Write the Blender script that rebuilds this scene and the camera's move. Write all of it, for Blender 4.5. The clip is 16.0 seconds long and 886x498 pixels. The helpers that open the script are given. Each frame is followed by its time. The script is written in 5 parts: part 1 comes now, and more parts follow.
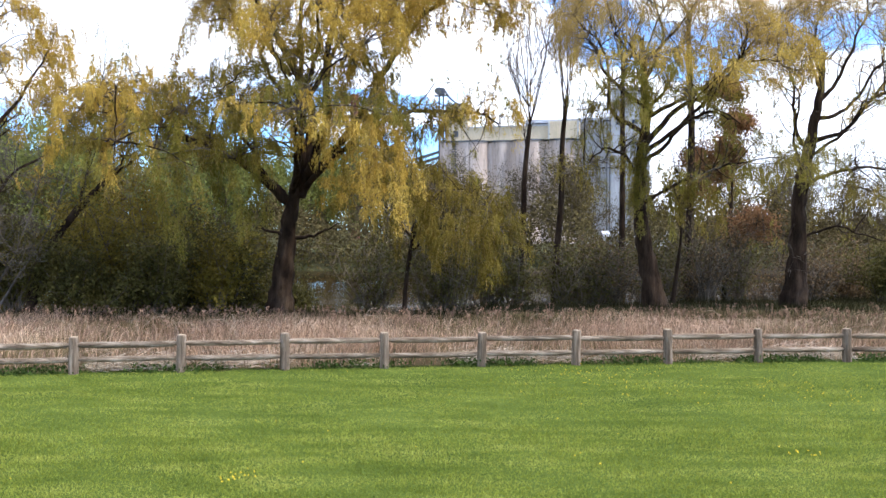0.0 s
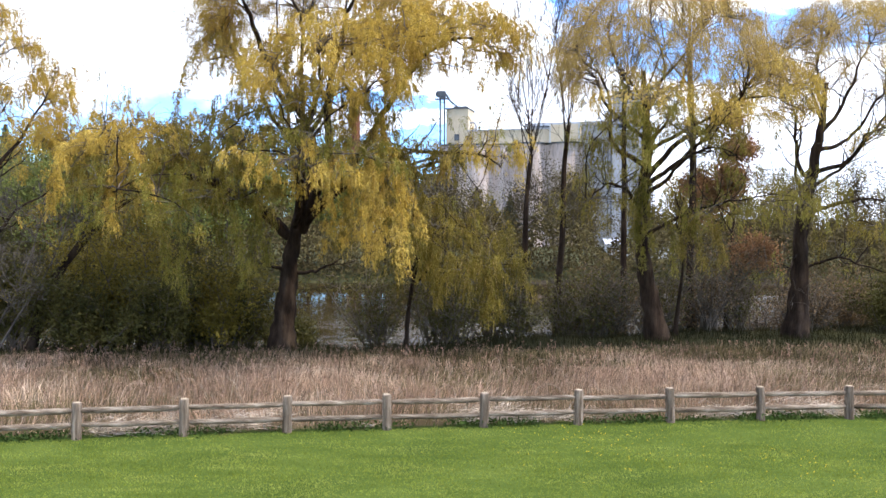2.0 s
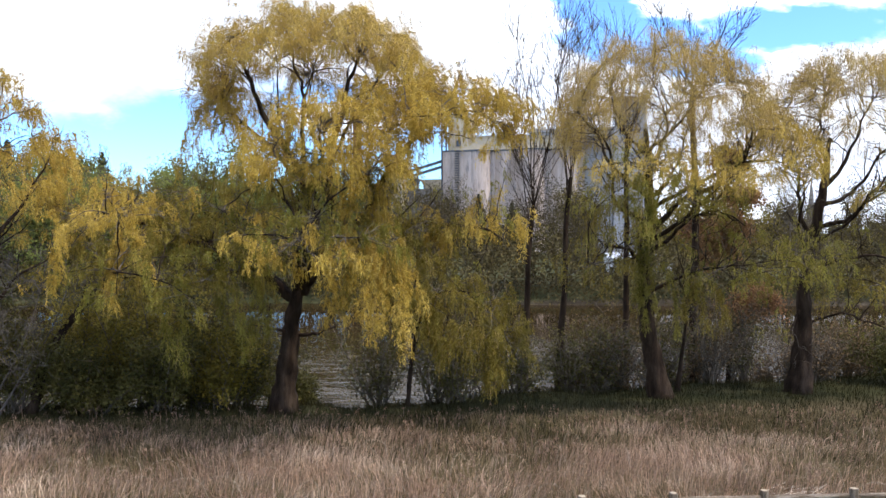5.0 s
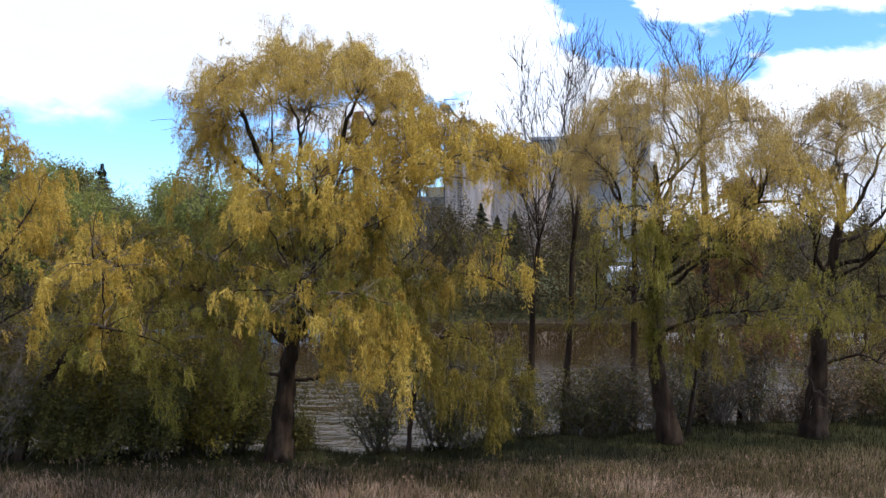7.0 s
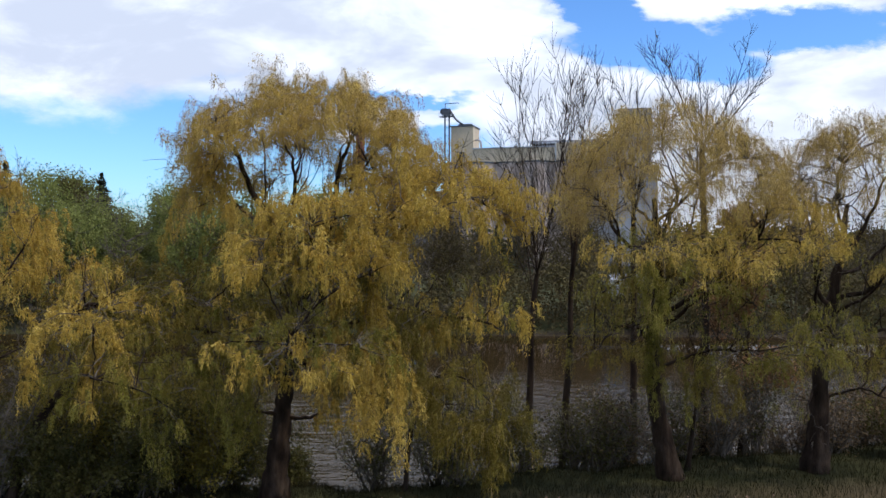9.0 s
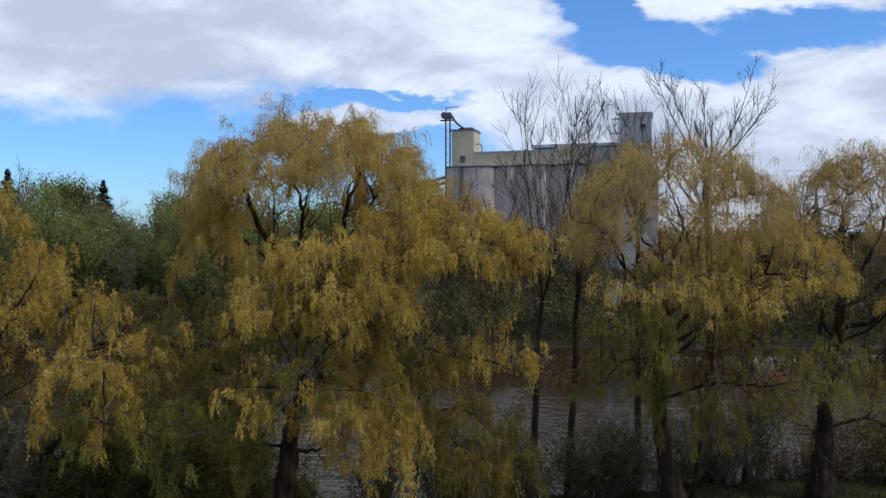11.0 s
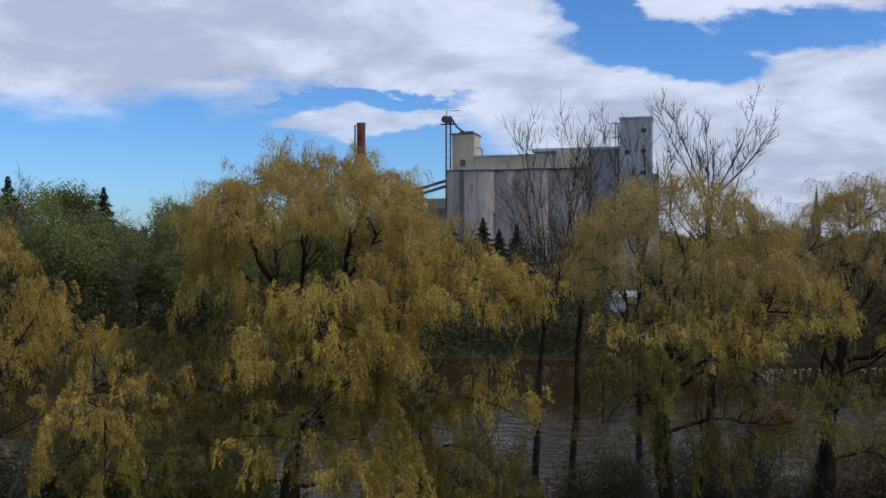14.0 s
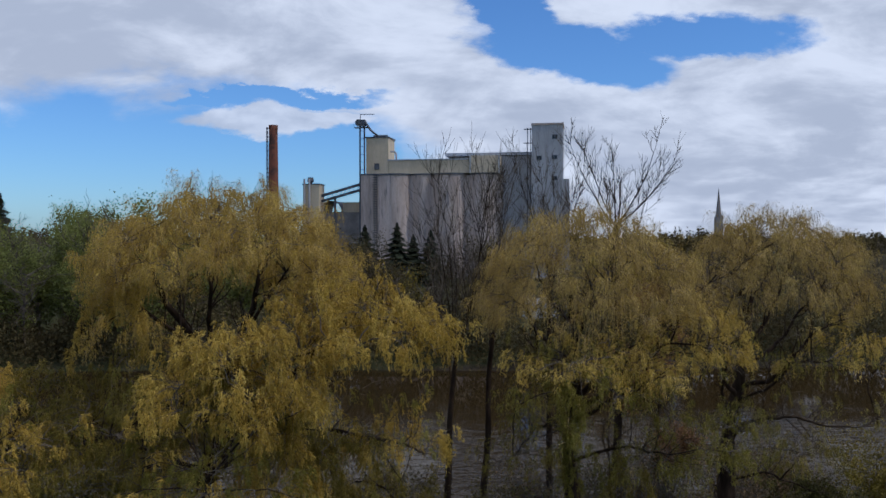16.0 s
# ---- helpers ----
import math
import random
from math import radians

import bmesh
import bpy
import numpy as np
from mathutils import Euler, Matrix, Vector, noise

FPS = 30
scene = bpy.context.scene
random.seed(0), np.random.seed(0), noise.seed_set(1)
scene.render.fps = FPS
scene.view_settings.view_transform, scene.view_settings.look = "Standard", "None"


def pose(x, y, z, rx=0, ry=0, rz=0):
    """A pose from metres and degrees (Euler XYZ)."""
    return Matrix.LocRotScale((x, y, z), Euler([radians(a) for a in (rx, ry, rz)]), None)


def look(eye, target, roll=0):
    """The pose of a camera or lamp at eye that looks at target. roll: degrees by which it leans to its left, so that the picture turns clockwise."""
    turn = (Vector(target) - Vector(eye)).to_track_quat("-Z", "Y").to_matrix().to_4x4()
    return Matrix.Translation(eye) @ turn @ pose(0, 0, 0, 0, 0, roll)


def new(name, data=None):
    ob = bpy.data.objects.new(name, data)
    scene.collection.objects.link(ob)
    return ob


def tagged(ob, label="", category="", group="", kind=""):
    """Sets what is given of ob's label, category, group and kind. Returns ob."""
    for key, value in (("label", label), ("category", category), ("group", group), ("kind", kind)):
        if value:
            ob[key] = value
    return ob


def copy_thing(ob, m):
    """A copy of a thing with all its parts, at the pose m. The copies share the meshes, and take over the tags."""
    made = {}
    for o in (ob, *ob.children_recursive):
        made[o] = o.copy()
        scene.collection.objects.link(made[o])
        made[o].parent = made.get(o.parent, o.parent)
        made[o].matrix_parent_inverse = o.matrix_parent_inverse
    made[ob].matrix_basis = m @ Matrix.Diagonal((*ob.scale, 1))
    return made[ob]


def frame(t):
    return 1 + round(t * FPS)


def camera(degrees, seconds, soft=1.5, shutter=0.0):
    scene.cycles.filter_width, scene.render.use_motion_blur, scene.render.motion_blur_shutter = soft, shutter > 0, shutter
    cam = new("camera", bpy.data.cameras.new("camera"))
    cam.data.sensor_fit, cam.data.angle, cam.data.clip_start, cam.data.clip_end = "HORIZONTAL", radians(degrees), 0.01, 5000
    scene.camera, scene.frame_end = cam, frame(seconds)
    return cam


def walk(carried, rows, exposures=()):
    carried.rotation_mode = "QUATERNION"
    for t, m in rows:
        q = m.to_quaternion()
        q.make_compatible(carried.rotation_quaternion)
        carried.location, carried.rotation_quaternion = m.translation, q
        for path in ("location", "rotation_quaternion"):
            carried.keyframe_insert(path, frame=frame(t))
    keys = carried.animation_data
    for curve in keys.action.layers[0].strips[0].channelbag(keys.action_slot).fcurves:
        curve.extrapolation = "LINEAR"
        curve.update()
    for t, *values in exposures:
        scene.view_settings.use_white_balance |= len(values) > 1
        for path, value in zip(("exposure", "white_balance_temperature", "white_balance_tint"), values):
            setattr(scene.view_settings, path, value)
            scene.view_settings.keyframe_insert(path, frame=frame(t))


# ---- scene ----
cam = camera(54.7, 16.0)
# seconds, place in metres, yaw, pitch and roll in degrees
ROWS = [
    (0.0, 0.000, 0.000, 3.259, 0.81, -0.87, -0.17),
    (0.5, 0.024, -0.016, 3.592, 0.90, -0.87, -0.15),
    (1.0, 0.012, -0.013, 3.997, 0.92, -0.90, -0.15),
    (1.5, -0.013, 0.003, 4.363, 0.89, -0.90, -0.05),
    (2.0, -0.026, 0.016, 4.807, 0.89, -0.95, -0.05),
    (2.5, -0.036, 0.016, 5.263, 0.92, -0.99, -0.05),
    (3.0, -0.030, 0.024, 5.735, 0.95, -1.02, -0.04),
    (3.5, -0.041, 0.031, 6.295, 1.01, -1.08, -0.03),
    (4.0, -0.045, 0.036, 6.727, 1.01, -1.05, 0.07),
    (6.5, 0.004, 1.097, 8.694, 1.09, -1.14, -0.02),
    (7.0, -0.034, 1.563, 9.075, 1.18, -0.84, -0.00),
    (7.5, 0.040, 1.786, 9.451, 1.21, -0.93, 0.10),
    (8.0, 0.105, 1.904, 9.804, 1.24, -0.93, 0.11),
    (8.5, 0.150, 1.977, 10.208, 1.27, -0.91, 0.11),
    (9.0, 0.149, 1.963, 10.562, 1.27, -0.85, 0.11),
    (11.5, -0.174, 1.864, 12.243, 1.27, -0.88, 0.11),
    (12.0, -0.206, 1.897, 12.515, 1.27, -0.87, 0.01),
    (12.5, -0.215, 1.946, 12.699, 1.24, -0.88, 0.01),
    (13.0, -0.217, 1.955, 12.839, 1.21, -0.91, 0.00),
    (13.5, -0.206, 1.957, 13.075, 1.24, -0.91, 0.01),
    (14.0, -0.185, 1.962, 13.384, 1.27, -0.91, 0.01),
    (14.5, -0.179, 1.978, 13.776, 1.30, -0.94, -0.08),
    (15.0, -0.175, 1.995, 14.152, 1.30, -0.94, -0.08),
    (15.5, -0.137, 2.021, 14.468, -1.26, -0.96, -0.14),
    (16.0, -0.052, 2.057, 14.741, -4.44, -0.91, -0.01),
]
EXPOSURES = [(0.0, 0.17, 6250, 10), (1.0, 0.25, 6250, 10), (4.0, -0.04, 6300, 10), (7.0, -0.50, 6200, 10), (9.0, -1.02, 6100, 10), (12.0, -1.48, 5900, 10), (16.0, -1.70, 5800, 10)]
walk(cam, [(t, pose(x, y, z, 90 + pitch, roll, yaw)) for t, x, y, z, yaw, pitch, roll in ROWS], exposures=EXPOSURES)

# ---- world and sun ----
SUN_ELEV, SUN_AZ = 54.0, 114.0      # degrees; azimuth clockwise from straight ahead


def sky_world():
    world = bpy.data.worlds.new("sky")
    scene.world = world
    world.use_nodes = True
    nt = world.node_tree
    nt.nodes.clear()
    N, L = nt.nodes.new, nt.links.new

    def val(op, a, b=None, c=None):
        n = N("ShaderNodeMath")
        n.operation = op
        for i, v in enumerate((a, b, c)):
            if v is None:
                continue
            if isinstance(v, (int, float)):
                n.inputs[i].default_value = v
            else:
                L(v, n.inputs[i])
        return n.outputs[0]

    def ramp(v, lo, hi, a=0.0, b=1.0):
        n = N("ShaderNodeMapRange")
        n.interpolation_type = "SMOOTHSTEP"
        L(v, n.inputs["Value"])
        for k, x in (("From Min", lo), ("From Max", hi), ("To Min", a), ("To Max", b)):
            n.inputs[k].default_value = x
        return n.outputs["Result"]

    tc = N("ShaderNodeTexCoord")
    sep = N("ShaderNodeSeparateXYZ")
    L(tc.outputs["Generated"], sep.inputs[0])
    X, Y, Z = sep.outputs
    yy = val("MAXIMUM", val("ABSOLUTE", Y), 0.08)
    u, v = val("DIVIDE", X, yy), val("DIVIDE", Z, yy)
    # cloud deck coordinates: flattened towards the horizon
    zz = val("MAXIMUM", val("ADD", Z, 0.16), 0.05)
    com = N("ShaderNodeCombineXYZ")
    L(val("DIVIDE", X, zz), com.inputs[0])
    L(val("DIVIDE", Y, zz), com.inputs[1])

    def noise_tex(vec, scale, detail, rough, dist=0.0):
        n = N("ShaderNodeTexNoise")
        n.inputs["Scale"].default_value = scale
        n.inputs["Detail"].default_value = detail
        n.inputs["Roughness"].default_value = rough
        n.inputs["Distortion"].default_value = dist
        L(vec, n.inputs["Vector"])
        return n.outputs["Fac"]

    uv = N("ShaderNodeCombineXYZ")
    L(val("MULTIPLY", u, 1.0), uv.inputs[0])
    L(val("MULTIPLY", v, 2.2), uv.inputs[1])
    big = noise_tex(uv.outputs[0], 7.0, 8.0, 0.55, 0.3)
    fine = noise_tex(com.outputs[0], 3.0, 7.0, 0.55, 0.2)
    soft = noise_tex(uv.outputs[0], 5.2, 8.0, 0.60, 0.4)
    # openings of blue between the clouds: centre u, v, half width, half height, slope
    gaps = [(-0.70, 0.060, 0.55, 0.130, -0.05), (-0.24, 0.060, 0.32, 0.115, 0.0), (-0.13, 0.163, 0.14, 0.011, 0.0),
            (0.24, 0.222, 0.14, 0.034, -0.16), (0.38, 0.235, 0.13, 0.030, 0.06), (0.16, 0.262, 0.05, 0.045, 0.0)]
    warp = N("ShaderNodeTexNoise")
    warp.inputs["Scale"].default_value, warp.inputs["Detail"].default_value, warp.inputs["Roughness"].default_value = 9.0, 7.0, 0.62
    L(uv.outputs[0], warp.inputs["Vector"])
    wsep = N("ShaderNodeSeparateXYZ")
    L(warp.outputs["Color"], wsep.inputs[0])
    u = val("ADD", u, val("MULTIPLY", val("SUBTRACT", wsep.outputs[0], 0.5), 0.16))
    v = val("ADD", v, val("MULTIPLY", val("SUBTRACT", wsep.outputs[1], 0.5), 0.075))
    blue = None
    for gu, gv, ru, rv, k in gaps:
        du = val("SUBTRACT", u, gu)
        dv = val("SUBTRACT", val("SUBTRACT", v, gv), val("MULTIPLY", du, k))
        d = val("SQRT", val("ADD", val("POWER", val("ABSOLUTE", val("DIVIDE", du, ru)), 2.0), val("POWER", val("ABSOLUTE", val("DIVIDE", dv, rv)), 2.0)))
        g = val("SUBTRACT", 1.0, d)
        blue = g if blue is None else val("MAXIMUM", blue, g)
    # a small cloud bank that floats in the blue
    du, dv = val("DIVIDE", val("SUBTRACT", u, -0.11), 0.14), val("DIVIDE", val("SUBTRACT", v, 0.136), 0.022)
    # broken cloud overhead and behind
    over = val("MAXIMUM", ramp(Z, 0.34, 0.5), ramp(Y, 0.3, 0.0))
    blue = val("MAXIMUM", blue, val("ADD", val("MULTIPLY", over, 1.5), val("SUBTRACT", val("MULTIPLY", val("SUBTRACT", noise_tex(com.outputs[0], 1.1, 4.0, 0.5), 0.50), 5.0), 1.5)))
    bank = val("SUBTRACT", 1.0, val("SQRT", val("ADD", val("POWER", val("ABSOLUTE", du), 2.0), val("POWER", val("ABSOLUTE", dv), 2.0))))
    edge = val("MULTIPLY", val("SUBTRACT", big, 0.5), 0.9)
    open_sky = ramp(val("ADD", blue, edge), -0.18, 0.24)
    bank_m = ramp(val("ADD", bank, edge), 0.0, 0.35)
    cloud = val("MAXIMUM", val("SUBTRACT", 1.0, open_sky), val("MULTIPLY", bank_m, 0.9))
    # grey bellies and white tops
    grey = val("SUBTRACT", 1.0, val("SQRT", val("ADD", val("POWER", val("ABSOLUTE", val("DIVIDE", val("SUBTRACT", u, 0.50), 0.30)), 2.0), val("POWER", val("ABSOLUTE", val("DIVIDE", val("SUBTRACT", v, 0.10), 0.12)), 2.0))))
    veil = val("SUBTRACT", 1.0, val("SQRT", val("ADD", val("POWER", val("ABSOLUTE", val("DIVIDE", val("SUBTRACT", u, -0.36), 0.36)), 2.0), val("POWER", val("ABSOLUTE", val("DIVIDE", val("SUBTRACT", v, 0.25), 0.13)), 2.0))))
    grey = val("MAXIMUM", val("MULTIPLY", grey, 0.6), val("MULTIPLY", veil, 1.1))
    shade = ramp(val("SUBTRACT", val("ADD", val("MULTIPLY", soft, 0.65), val("MULTIPLY", fine, 0.35)), val("MULTIPLY", val("MAXIMUM", grey, 0.0), 0.14)), 0.36, 0.60)
    col = N("ShaderNodeMix")
    col.data_type = "RGBA"
    L(shade, col.inputs["Factor"])
    col.inputs["A"].default_value = (9.6, 10.4, 12.3, 1)
    col.inputs["B"].default_value = (15.6, 16.2, 17.8, 1)
    sky = N("ShaderNodeTexSky")
    sky.sky_type, sky.sun_disc = "NISHITA", False
    sky.sun_elevation, sky.sun_rotation = radians(SUN_ELEV), radians(SUN_AZ)
    sky.air_density, sky.dust_density, sky.ozone_density = 1.0, 0.4, 2.0
    gain = N("ShaderNodeMix")
    gain.data_type, gain.blend_type = "RGBA", "MULTIPLY"
    gain.inputs["Factor"].default_value = 1.0
    L(sky.outputs[0], gain.inputs["A"])
    gain.inputs["B"].default_value = (1.25, 1.82, 2.55, 1)
    mix = N("ShaderNodeMix")
    mix.data_type = "RGBA"
    L(cloud, mix.inputs["Factor"])
    L(gain.outputs["Result"], mix.inputs["A"])
    L(col.outputs["Result"], mix.inputs["B"])
    bg = N("ShaderNodeBackground")
    bg.inputs["Strength"].default_value = 0.15
    L(mix.outputs["Result"], bg.inputs["Color"])
    out = N("ShaderNodeOutputWorld")
    L(bg.outputs[0], out.inputs["Surface"])


sky_world()
sun_data = bpy.data.lights.new("sun", "SUN")
sun_data.energy, sun_data.angle, sun_data.color = 5.0, radians(0.6), (1.0, 0.92, 0.79)
sun = new("sun", sun_data)
_a, _e = radians(SUN_AZ), radians(SUN_ELEV)
sun_way = Vector((math.sin(_a) * math.cos(_e), math.cos(_a) * math.cos(_e), math.sin(_e)))
sun.matrix_world = look(tuple(sun_way * 200), (0, 0, 0))


# ---- materials ----
def material(name, colours, scale=1.0, detail=6.0, rough=0.8, bump=0.0, bump_scale=40.0, stretch=(1, 1, 1), metal=0.0,
             leaf=0.0, per_island=0.0, per_object=0.0, spots=None, coat=0.0):
    """Two or three colours mixed by noise at one scale, with finer noise, islands and objects varying the value."""
    m = bpy.data.materials.new(name)
    m.use_nodes = True
    nt = m.node_tree
    N, L = nt.nodes.new, nt.links.new
    bsdf = nt.nodes["Principled BSDF"]
    tc = N("ShaderNodeTexCoord")
    mp = N("ShaderNodeMapping")
    mp.inputs["Scale"].default_value = stretch
    L(tc.outputs["Object"], mp.inputs["Vector"])

    def tex(s, d, r=0.6):
        n = N("ShaderNodeTexNoise")
        n.inputs["Scale"].default_value, n.inputs["Detail"].default_value, n.inputs["Roughness"].default_value = s, d, r
        L(mp.outputs[0], n.inputs["Vector"])
        return n.outputs["Fac"]

    cr = N("ShaderNodeValToRGB")
    e = cr.color_ramp.elements
    stops = np.linspace(0.33, 0.67, len(colours))
    while len(e) < len(colours):
        e.new(0.5)
    for el, c, p in zip(e, colours, stops):
        el.position, el.color = float(p), (*c, 1)
    L(tex(scale, detail), cr.inputs["Fac"])
    colour = cr.outputs["Color"]

    def vary(colour, fac, lo, hi):
        mr = N("ShaderNodeMapRange")
        L(fac, mr.inputs["Value"])
        mr.inputs["To Min"].default_value, mr.inputs["To Max"].default_value = lo, hi
        mul = N("ShaderNodeMix")
        mul.data_type, mul.blend_type = "RGBA", "MULTIPLY"
        mul.inputs["Factor"].default_value = 1.0
        L(colour, mul.inputs["A"])
        L(mr.outputs[0], mul.inputs["B"])
        return mul.outputs["Result"]

    colour = vary(colour, tex(scale * 9.0, 4.0), 0.72, 1.28)
    geo = N("ShaderNodeNewGeometry")
    if per_island:
        colour = vary(colour, geo.outputs["Random Per Island"], 1 - per_island, 1 + per_island)
    if per_object:
        oi = N("ShaderNodeObjectInfo")
        colour = vary(colour, oi.outputs["Random"], 1 - per_object, 1 + per_object)
    if spots:
        sc, lo, hi, c = spots
        mr = N("ShaderNodeMapRange")
        L(tex(sc, 5.0), mr.inputs["Value"])
        mr.inputs["From Min"].default_value, mr.inputs["From Max"].default_value = lo, hi
        mx = N("ShaderNodeMix")
        mx.data_type = "RGBA"
        L(mr.outputs[0], mx.inputs["Factor"])
        L(colour, mx.inputs["A"])
        mx.inputs["B"].default_value = (*c, 1)
        colour = mx.outputs["Result"]
    L(colour, bsdf.inputs["Base Color"])
    bsdf.inputs["Roughness"].default_value = rough
    bsdf.inputs["Metallic"].default_value = metal
    bsdf.inputs["Specular IOR Level"].default_value = 0.06 if leaf else (0.06 if rough > 0.85 else 0.4)
    if bump:
        b = N("ShaderNodeBump")
        b.inputs["Strength"].default_value = bump
        b.inputs["Distance"].default_value = 0.05
        L(tex(bump_scale, 6.0), b.inputs["Height"])
        L(b.outputs[0], bsdf.inputs["Normal"])
    if leaf:
        tr = N("ShaderNodeBsdfTranslucent")
        L(colour, tr.inputs["Color"])
        mixs = N("ShaderNodeMixShader")
        mixs.inputs[0].default_value = leaf
        L(bsdf.outputs[0], mixs.inputs[1])
        L(tr.outputs[0], mixs.inputs[2])
        L(mixs.outputs[0], nt.nodes["Material Output"].inputs["Surface"])
    return m


GOLD = material("gold_willow_leaves", [(0.36, 0.233, 0.041), (0.51, 0.345, 0.066), (0.65, 0.467, 0.113)], 0.5, rough=0.6, leaf=0.32, per_island=0.3)
# olive leaf colour; on lower willow lobes it also stands in for crown shade
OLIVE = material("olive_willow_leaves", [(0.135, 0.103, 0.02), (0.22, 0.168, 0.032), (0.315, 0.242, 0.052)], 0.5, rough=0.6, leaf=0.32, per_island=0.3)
PALE = material("pale_willow_leaves", [(0.42, 0.278, 0.052), (0.57, 0.396, 0.083), (0.71, 0.52, 0.138)], 0.5, rough=0.6, leaf=0.32, per_island=0.3)
# yellow-green of the low tufts, with their shade darkened into the colour
SHADE_LIME = material("shade_darkened_lime_leaves", [(0.155, 0.132, 0.024), (0.24, 0.205, 0.039), (0.34, 0.295, 0.066)], 0.5, rough=0.6, leaf=0.45, per_island=0.3)
GREEN = material("spring_green_leaves", [(0.14, 0.155, 0.042), (0.205, 0.218, 0.06), (0.27, 0.275, 0.082)], 0.4, rough=0.65, leaf=0.35, per_island=0.3)
DARKGREEN = material("dark_shrub_leaves", [(0.055, 0.052, 0.017), (0.10, 0.088, 0.026), (0.16, 0.135, 0.043)], 0.6, rough=0.65, leaf=0.3, per_island=0.35)
RUST = material("red_brown_leaves", [(0.10, 0.066, 0.038), (0.165, 0.108, 0.056), (0.23, 0.155, 0.078)], 0.8, rough=0.6, leaf=0.3, per_island=0.35)
MAPLE = material("red_maple_leaves", [(0.20, 0.10, 0.05), (0.30, 0.16, 0.075), (0.40, 0.24, 0.11)], 0.8, rough=0.6, leaf=0.4, per_island=0.35)
NEEDLE = material("spruce_needles", [(0.028, 0.034, 0.022), (0.052, 0.058, 0.034)], 1.0, rough=0.7, leaf=0.1, per_island=0.3)
BARK = material("dark_willow_bark", [(0.014, 0.009, 0.006), (0.034, 0.022, 0.015), (0.064, 0.044, 0.030)], 3.0, rough=0.95, bump=1.0, bump_scale=9.0, stretch=(1, 1, 0.25))
TWIG = material("grey_brown_twigs", [(0.07, 0.055, 0.042), (0.13, 0.105, 0.08), (0.19, 0.155, 0.12)], 1.2, rough=0.9)
PALEBARK = material("weathered_pale_bark", [(0.05, 0.041, 0.033), (0.10, 0.084, 0.069), (0.17, 0.148, 0.125)], 2.5, rough=0.9, bump=0.5, stretch=(1, 1, 0.3))
SHOOT = material("yellow_willow_shoots", [(0.34, 0.222, 0.07), (0.48, 0.325, 0.115)], 0.8, rough=0.7)
OLDGRASS = material("green_brown_old_grass", [(0.095, 0.076, 0.033), (0.16, 0.122, 0.06), (0.235, 0.18, 0.10)], 0.5, rough=0.85, leaf=0.25, per_island=0.35)
STRAW = material("dry_meadow_grass", [(0.285, 0.18, 0.115), (0.40, 0.267, 0.18), (0.55, 0.405, 0.282)], 0.35, rough=0.85, leaf=0.25, per_island=0.55)
BLEACHED = material("bleached_straw", [(0.36, 0.28, 0.205), (0.48, 0.39, 0.30), (0.60, 0.51, 0.41)], 0.8, rough=0.85, leaf=0.2, per_island=0.35)
THICKET = material("brown_olive_thicket", [(0.06, 0.045, 0.02), (0.10, 0.078, 0.034), (0.15, 0.12, 0.05)], 0.12, rough=0.9, leaf=0.2, per_island=0.4)
STEM = material("reddish_dead_stems", [(0.20, 0.12, 0.08), (0.30, 0.19, 0.13)], 1.0, rough=0.9, per_island=0.3)
BLADE = material("mown_grass_blades", [(0.135, 0.173, 0.025), (0.24, 0.275, 0.046), (0.365, 0.38, 0.086)], 0.75, detail=9.0, rough=0.6, stretch=(0.7, 2.2, 1.0), leaf=0.42, per_island=0.28)
# the trees' shade on the bank is put into this near-black grass colour
BANKGRASS = material("shade_darkened_bank_grass", [(0.020, 0.020, 0.008), (0.033, 0.030, 0.012), (0.056, 0.046, 0.021)], 0.5, rough=0.85, leaf=0.25, per_island=0.35)
WEED = material("low_green_weeds", [(0.045, 0.075, 0.018), (0.085, 0.125, 0.03)], 2.0, rough=0.7, leaf=0.3, per_island=0.35)
YELLOW = material("dandelion_petals", [(0.75, 0.50, 0.02), (0.85, 0.60, 0.03)], 5.0, rough=0.7)
LOG = material("weathered_post_wood", [(0.085, 0.06, 0.042), (0.20, 0.15, 0.11), (0.36, 0.28, 0.215)], 1.6, rough=0.9, bump=0.9, bump_scale=12.0, stretch=(6, 6, 0.7), per_object=0.2)
RAIL = material("weathered_rail_wood", [(0.10, 0.07, 0.048), (0.24, 0.18, 0.13), (0.46, 0.37, 0.285)], 1.6, rough=0.9, bump=0.9, bump_scale=12.0, stretch=(0.5, 7, 7), per_object=0.22)
LOGCUT = material("pale_cut_wood", [(0.34, 0.26, 0.18), (0.45, 0.36, 0.26)], 8.0, rough=0.9)
CONCRETE = material("streaked_concrete", [(0.37, 0.29, 0.245), (0.48, 0.385, 0.33), (0.57, 0.47, 0.41)], 0.10, rough=0.9, stretch=(5, 5, 0.7), spots=(0.22, 0.56, 0.72, (0.20, 0.18, 0.18)))
TAN = material("tan_metal_cladding", [(0.54, 0.43, 0.29), (0.62, 0.50, 0.345)], 0.15, rough=0.6, stretch=(3, 3, 0.5))
GREYCLAD = material("grey_cladding", [(0.34, 0.33, 0.33), (0.45, 0.44, 0.44)], 0.12, rough=0.7, stretch=(3, 3, 0.6), spots=(0.2, 0.58, 0.75, (0.2, 0.19, 0.19)))
STEEL = material("dark_grey_steel", [(0.07, 0.075, 0.085), (0.14, 0.145, 0.16)], 0.5, rough=0.55, metal=0.6)
ROOF = material("pale_roof_sheet", [(0.38, 0.39, 0.42), (0.50, 0.51, 0.54)], 0.2, rough=0.6)
